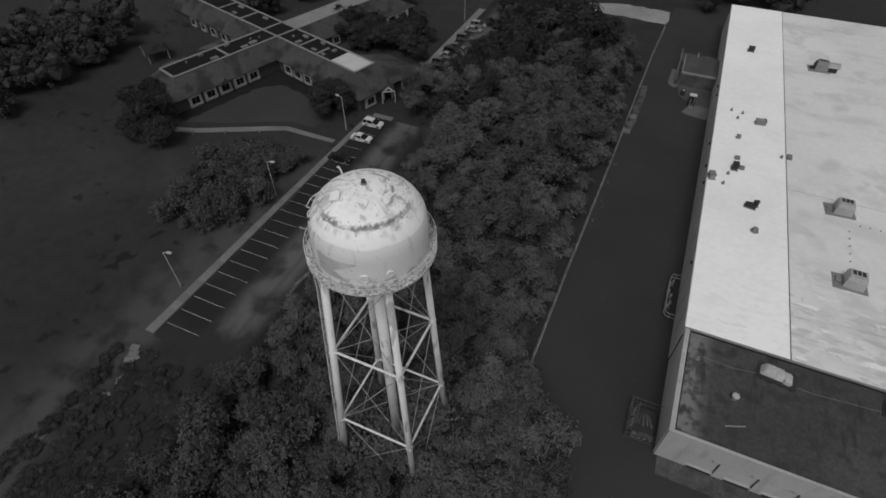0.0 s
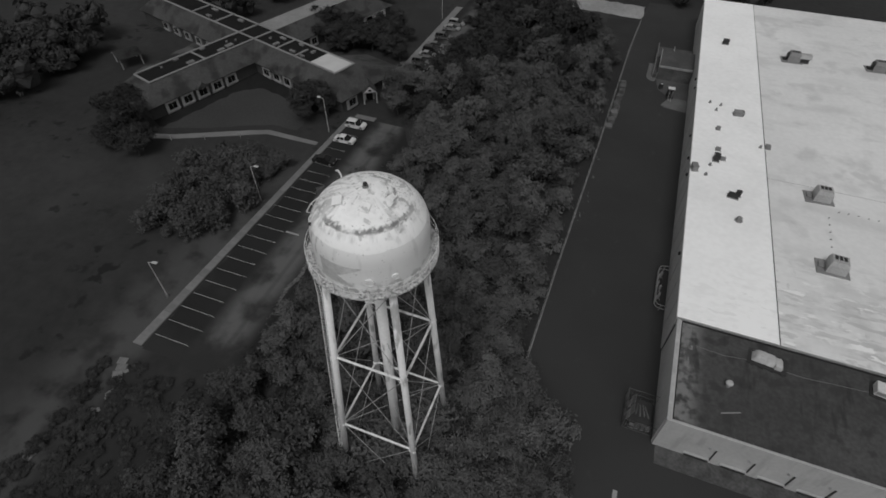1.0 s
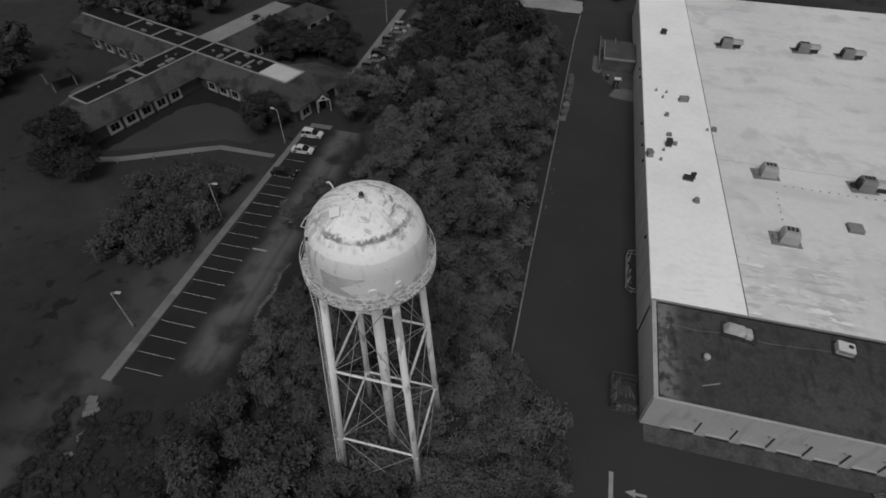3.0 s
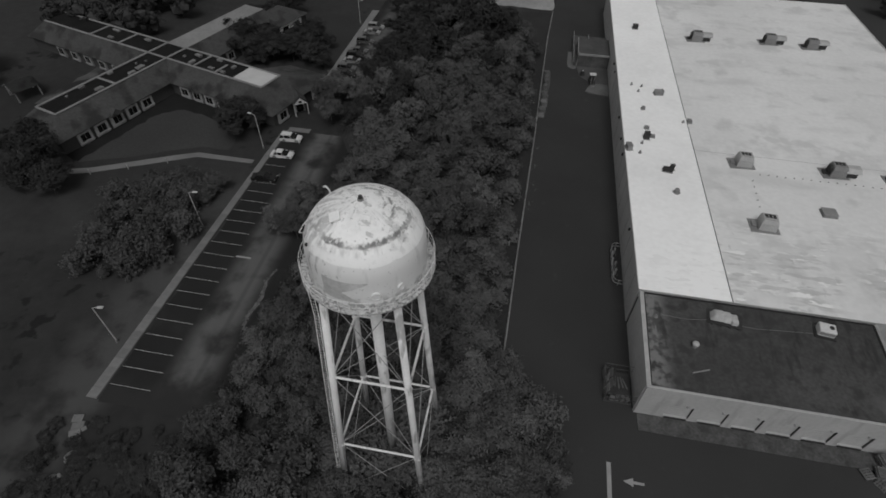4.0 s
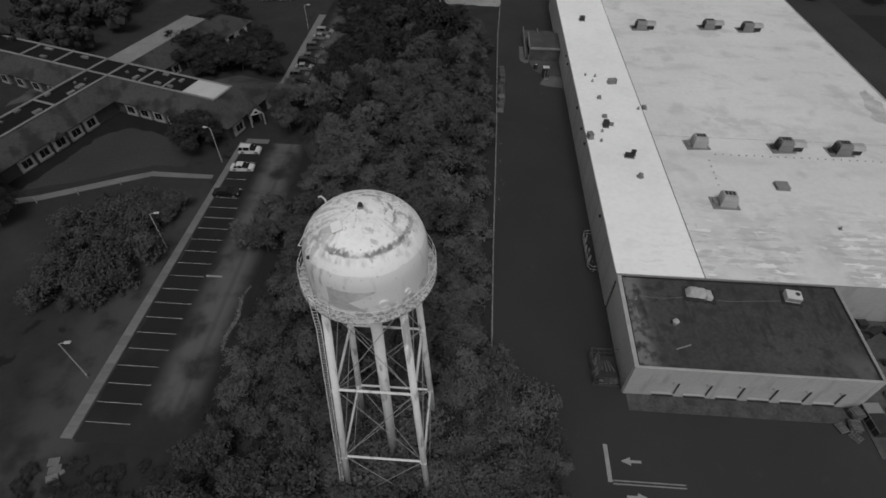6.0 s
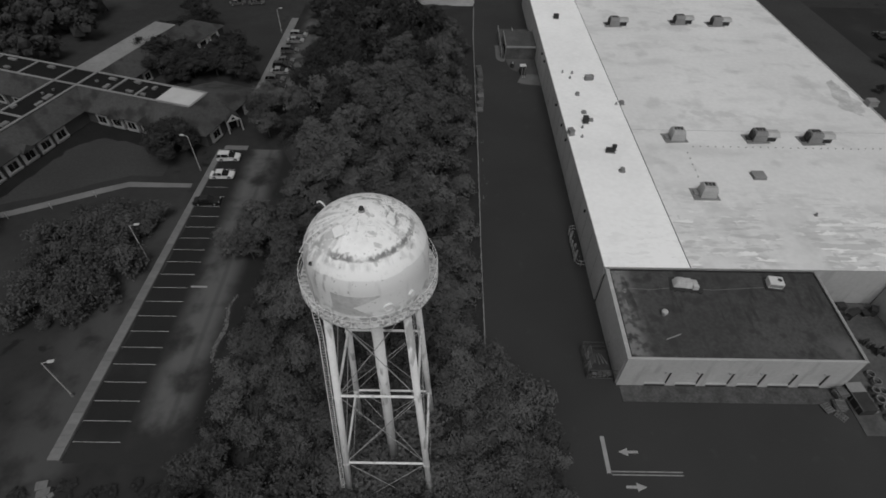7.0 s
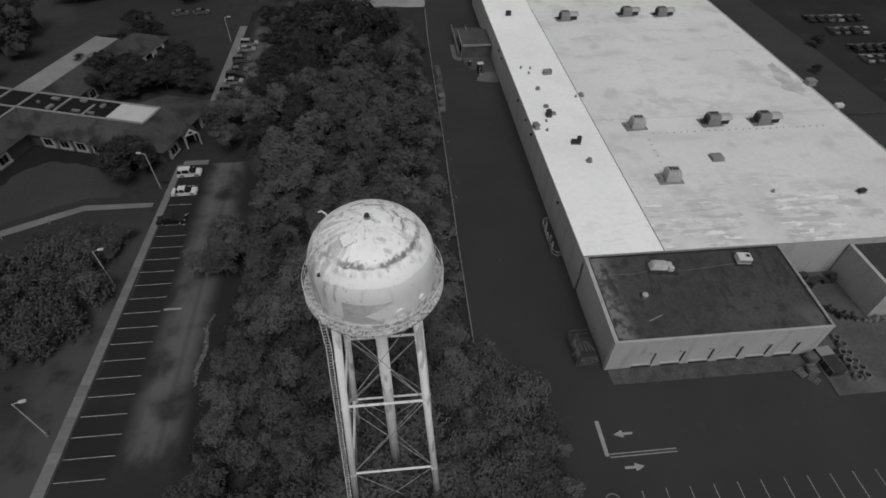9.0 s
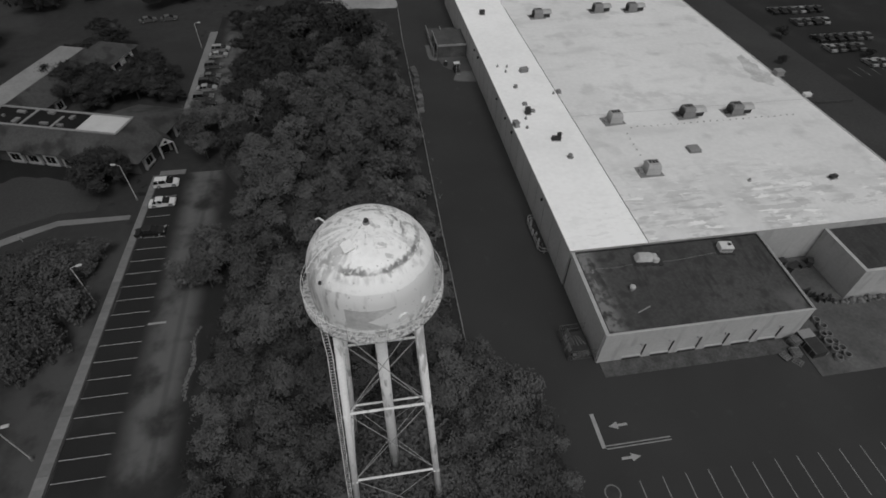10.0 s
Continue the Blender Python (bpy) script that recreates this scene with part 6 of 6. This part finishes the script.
BUSH = [make_tree("shrub", "dense leafy shrub in the undergrowth", 80 + k, 2.7, 1.7, 1700, 0.25, LEAF if k else LEAF_DARK, 0.1, "shrub") for k in range(3)]
DUSKY = [make_tree("tree", "tall dark tree at the far end of the wood", 90 + k, 7.6, 3.2, 3400, 0.32, LEAF_DEEP) for k in range(2)]
WEED = [make_tree("shrub", "low dark bramble bush in the rough ground", 110 + k, 2.0, 2.1, 1300, 0.26, LEAF_DEEP, 0.05, "shrub") for k in range(2)]
MOUND = [make_tree("shrub", "leafy shrub in the mound beside the walkway", 100 + k, 2.9, 1.7, 1700, 0.26, LEAF_PALE, 0.05, "shrub") for k in range(2)]
used = set()


def plant(kinds, x, y, size, rnd, group, tall=1.0, label=""):
    i = rnd.randrange(len(kinds))
    src = kinds[i]
    m = pose(x, y, level(x), 0, 0, rnd.uniform(0, 360)) @ Matrix.Diagonal((size, size, size * tall, 1))
    if src.name in used:
        t = copy_thing(src, m)
    else:
        used.add(src.name)
        src.matrix_basis = m
        t = src
    return tagged(t, label, group=group)


rnd = random.Random(11)


def between(table, y):
    for (y0, x0), (y1, x1) in zip(table, table[1:]):
        if y <= y1:
            return x0 + (x1 - x0) * max(0.0, y - y0) / (y1 - y0)
    return table[-1][1]


def wood_left(y):
    """The western edge of the wood."""
    return between([(-34, -55.0), (-24, -53.0), (-12, -51.4), (0, -50.7), (20, -50.4), (48, -51.0), (56, -56), (74, -58), (92, -54), (112, -50)], y)


def wood_right(y):
    return between([(-34, -10.0), (-15, -10.0), (-9, -9.2), (-4.5, -11.0), (1.2, -15.6), (6, -19.2), (45, -19.8), (60, -19.6), (96, -19.4), (101, -23), (104, -34), (112, -40)], y)


WOOD_PLACES = []
for count, s0, s1 in ((50, 1.02, 1.22), (110, 0.8, 1.0), (125, 0.55, 0.78)):
    done = tries = 0
    while done < count and tries < 6000:
        tries += 1
        py = rnd.uniform(-31, 111)
        px = rnd.uniform(wood_left(py), wood_right(py))
        size = rnd.uniform(s0, s1)
        near = math.hypot(px - TX, py - TY)
        inset = min(px - wood_left(py), wood_right(py) - px)
        if near < 5.2 + 1.6 * size or inset < 2.6 * size or any(math.hypot(px - qx, py - qy) < 2.15 * (size + q) for qx, qy, q, _ in WOOD_PLACES):
            continue
        WOOD_PLACES.append((px, py, size, near))
        done += 1
for px, py, size, near in WOOD_PLACES:
    if near < 11:
        size = min(size, 0.92)
    plant(DUSKY if rnd.random() < (py - (45 if px < -44 else 74)) / 38 else KINDS, px, py, size * (1.2 if py > 94 else 1.0), rnd, "wood trees", rnd.uniform(0.85, 1.15))
more = random.Random(55)
for px, py, size in ((-17.2, -6.4, 0.95), (-14.9, -10.4, 0.85), (-19.4, -10.2, 0.9), (-17.0, -14.6, 1.0), (-13.6, -14.6, 0.85), (-20.4, -2.4, 1.0), (-20.6, -15.4, 0.9)):
    plant(KINDS, px, py, size, more, "wood trees", more.uniform(0.9, 1.1))
for a in range(0, 360, 24):
    r = rnd.uniform(1.8, 6.4)
    plant(BUSH, TX + r * math.cos(radians(a)), TY + r * math.sin(radians(a)), rnd.uniform(1.1, 1.6), rnd, "wood shrubs")
# edge shrubs along the verge and the track
for i in range(40):
    y = -28 + 3.4 * i
    plant(BUSH, wood_right(y) + rnd.uniform(-0.9, 0.5), y + rnd.uniform(-1, 1), rnd.uniform(0.6, 1.2), rnd, "wood shrubs")
    if i < 24:
        plant(BUSH, wood_left(y) + rnd.uniform(0.0, 1.4), y + rnd.uniform(-1, 1), rnd.uniform(0.45, 0.85), rnd, "wood shrubs")
# low weeds and brambles south of the car park
for i in range(120):
    y = rnd.uniform(-33, -12.5)
    x = rnd.uniform(-71, wood_left(y) + 1)
    plant(WEED, x, y, rnd.uniform(0.5, 1.1) * (0.6 if y > -16 else 1.0), rnd, "weeds", 0.6)
# shrub mound beside the walkway
for i in range(64):
    a, r = rnd.uniform(0, 6.28), math.sqrt(rnd.random())
    plant(MOUND, -80.0 + 8.2 * r * math.cos(a), 18.5 + 11.0 * r * math.sin(a), rnd.uniform(0.7, 1.4), rnd, "mound shrubs", 1.0, "leafy shrub in the mound beside the walkway")
for i in range(18):
    plant(BUSH[:1], rnd.uniform(-84.0, -72.5), rnd.uniform(26, 34.0), rnd.uniform(0.7, 1.1), rnd, "mound shrubs", 1.0, "leafy shrub in the mound beside the walkway")
for x, y, s in ((-76.4, 27.3, 0.6), (-79.4, 30.7, 0.5), (-72.6, 28.7, 0.5), (-71.7, 31.9, 0.5)):
    plant(KINDS, x, y, s, rnd, "walkway trees", 0.8, "leafy tree growing over the walkway")
for x, y, s in ((-57.4, 23.0, 0.7), (-55.0, 26.2, 0.8), (-53.6, 22.4, 0.75), (-53.9, 29.8, 0.85), (-51.8, 26.0, 0.75), (-59.3, 57.0, 0.9), (-61.4, 60.7, 0.95), (-60.3, 65.3, 1.0), (-62.1, 69.7, 0.8)):
    plant(KINDS, x, y, s, rnd, "car park trees", 0.9, "leafy tree overhanging the car park")
for x, y, s in ((-106.2, 28.6, 1.15), (-111.1, 31.9, 1.1), (-101.2, 26.2, 0.8), (-113.7, 36.8, 0.9), (-109.6, 26.5, 0.9), (-77.3, 49.8, 1.0), (-73.6, 51.8, 0.7), (-79.4, 52.8, 0.6), (-88.3, 84.5, 0.8), (-93.3, 87.4, 1.0), (-78.2, 82.9, 0.8), (-95.9, 90.3, 0.9), (-83.2, 82.2, 0.8), (-73.7, 82.5, 0.75), (-88.9, 90.1, 0.8), (-80.3, 85.8, 0.5), (-76.3, 90.0, 0.6), (-98.8, 86.7, 0.75), (-96.2, 104.0, 0.9), (-72.3, 91.2, 0.5), (-100.6, 24.7, 0.75), (-107.1, 25.1, 0.8), (-81.3, 53.4, 0.5), (-80.2, 50.1, 0.5),
                (-75.8, 88.5, 0.8), (-93.5, 93.4, 0.8), (-96.6, 101.4, 0.8), (-93.7, 107.6, 0.9), (-90.7, 110.8, 1.0), (-84.7, 79.6, 0.6), (-93.8, 82.3, 0.7), (-119.0, 75.9, 0.6), (-59.5, 118.2, 0.8), (-54.2, 100.0, 0.9), (-56.1, 91.8, 0.8), (-52.2, 106.2, 0.9)):
    plant(BIG, x, y, s, rnd, "school trees", 0.85)
for x, y, s in ((-76.7, 93.4, 0.9), (-86.0, 87.6, 0.9), (-81.0, 91.5, 0.6), (-72.0, 86.5, 0.7), (-99.8, 81.6, 0.5), (-97.2, 84.2, 0.65), (-87.0, 80.0, 0.6), (-69.3, 80.5, 0.55), (-81.5, 87.5, 0.8)):
    plant(BIG, x, y, s, rnd, "school trees", 0.8)
# leafless branches standing out of the wood's edge
dead = thing("dead_shrub", "bleached leafless shrub at the edge of the wood", "shrub", -11.3, -8.6, 0)
bm = bmesh.new()
twigs = random.Random(5)
tips = [(Vector((0, 0, -0.1)), Vector((0.1, 0.2, 3.2)), 0.07)]
for gen in range(3):
    grown = []
    for a, b, r in tips:
        cyl(bm, a, b, r, r * 0.6, 5)
        for i in range(3 if gen < 2 else 0):
            way = (b - a).normalized() + Vector((twigs.uniform(-0.8, 0.8), twigs.uniform(-0.8, 0.8), twigs.uniform(-0.2, 0.5)))
            grown.append((a.lerp(b, twigs.uniform(0.55, 1.0)), b + way.normalized() * (1.7 - 0.4 * gen), r * 0.6))
    tips = grown
part("branches", bm, PALE_TIMBER, dead)
# far belts, joined: nobody could count these trees
def far_wood(name, label, places, seed, leaves=700):
    g = random.Random(seed)
    ico = bmesh.new()
    bmesh.ops.create_icosphere(ico, subdivisions=1, radius=0.78)
    iv = np.array([v.co[:] for v in ico.verts])
    fi = np.array([[v.index for v in f.verts] for f in ico.faces])
    ico.free()
    lobes, verts, faces = [], [], []
    for x, y, s in places:
        for i in range(9):
            a, far = g.uniform(0, 6.283), 3.4 * s * g.uniform(0.1, 1.0)
            lobes.append((x + far * math.cos(a), y + far * math.sin(a), level(x) + s * g.uniform(3.6, 7.2) - 0.25 * far, s * g.uniform(1.2, 2.2)))
        lobes.append((x, y, level(x) + 2.6 * s, 3.0 * s))
    for i, (x, y, z, r) in enumerate(lobes):
        verts.append(iv * r * np.array([1, 1, 0.9]) * (1 + 0.25 * np.sin(iv[:, :1] * 5 + i) * np.cos(iv[:, 1:2] * 4 + 2 * i)) + [x, y, z])
        faces.append(fi + i * len(iv))
    tagged(from_arrays(name, np.concatenate(verts).tolist(), np.concatenate(faces).tolist(), SHADE_LEAF), label, "trees", kind="stuff")
    v, f = leafy(lobes, leaves * len(places), 0.75, seed)
    tagged(from_arrays(name + "_leaves", v.tolist(), f.tolist(), LEAF_DEEP), label, "trees", kind="stuff")


def scatter(n, x0, x1, y0, y1, s0, s1):
    return [(rnd.uniform(x0, x1), rnd.uniform(y0, y1), rnd.uniform(s0, s1)) for _ in range(n)]


far_wood("field_belt", "dark belt of trees beyond the field and school", scatter(50, -166, -139, -8, 62, 0.8, 1.3) + scatter(24, -150, -118, 84, 120, 0.8, 1.3), 31)
far_wood("far_wood", "dark wood closing the far end", scatter(56, -130, 24, 137, 176, 0.9, 1.4) + scatter(11, -55, -37, 110, 120, 0.7, 1.0), 32)
far_wood("side_belt", "dark trees beyond the side car park", scatter(16, 72, 152, 128, 158, 0.9, 1.3), 33)
for x, y in ((79, 78), (88, 92), (104, 78)):
    plant(BIG, x, y, rnd.uniform(0.35, 0.5), rnd, "side shrubs", 0.9, "small dark tree beside the side car park")

# undergrowth: a rough leafy floor under the wood
def undergrowth(x0, x1, y0, y1, step, leaves, inside):
    nx, ny = int((x1 - x0) / step) + 1, int((y1 - y0) / step) + 1
    verts, ok = [], []
    for j in range(ny):
        for i in range(nx):
            x, y = x0 + i * step, y0 + j * step
            k = inside(x, y)
            h = 2.3 + 1.3 * noise.noise(Vector((x * 0.35, y * 0.35, 0))) + 0.7 * noise.noise(Vector((x * 1.1, y * 1.1, 4)))
            verts.append((x, y, level(x) - 0.1 + max(0.0, h) * min(1.0, max(0.0, k))))
            ok.append(k > -0.4)
    faces = [(j * nx + i, j * nx + i + 1, j * nx + i + 1 + nx, j * nx + i + nx) for j in range(ny - 1) for i in range(nx - 1) if ok[j * nx + i] and ok[j * nx + i + 1 + nx]]
    base = from_arrays("undergrowth", verts, faces, SHADE_LEAF, None, "", True)
    tagged(base, "low tangled undergrowth beneath the trees", "undergrowth", kind="stuff")
    g = random.Random(17)
    lobes = []
    while len(lobes) < 3800:
        x, y = g.uniform(x0, x1), g.uniform(y0, y1)
        k = inside(x, y)
        if k > 0.3:
            lobes.append((x, y, level(x) + (0.4 + 3.6 * g.random()) * min(1.0, 0.3 + 0.5 * k), g.uniform(0.6, 1.4)))
    # floor leaves coloured darkest, to deepen the shade between the crowns
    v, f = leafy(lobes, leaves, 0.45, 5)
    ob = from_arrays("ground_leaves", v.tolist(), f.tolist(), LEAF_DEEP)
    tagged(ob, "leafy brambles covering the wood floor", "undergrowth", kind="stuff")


def in_wood(x, y):
    clear = math.hypot(x - TX, y - TY) * 0.12
    return min(min(x - wood_left(y) + 0.8, wood_right(y) + 0.6 - x, (112 - y) * 0.5, (y + 34) * 0.5) * 0.35, 0.35 + clear)


undergrowth(-60, -9, -34, 112, 0.8, 130000, in_wood)
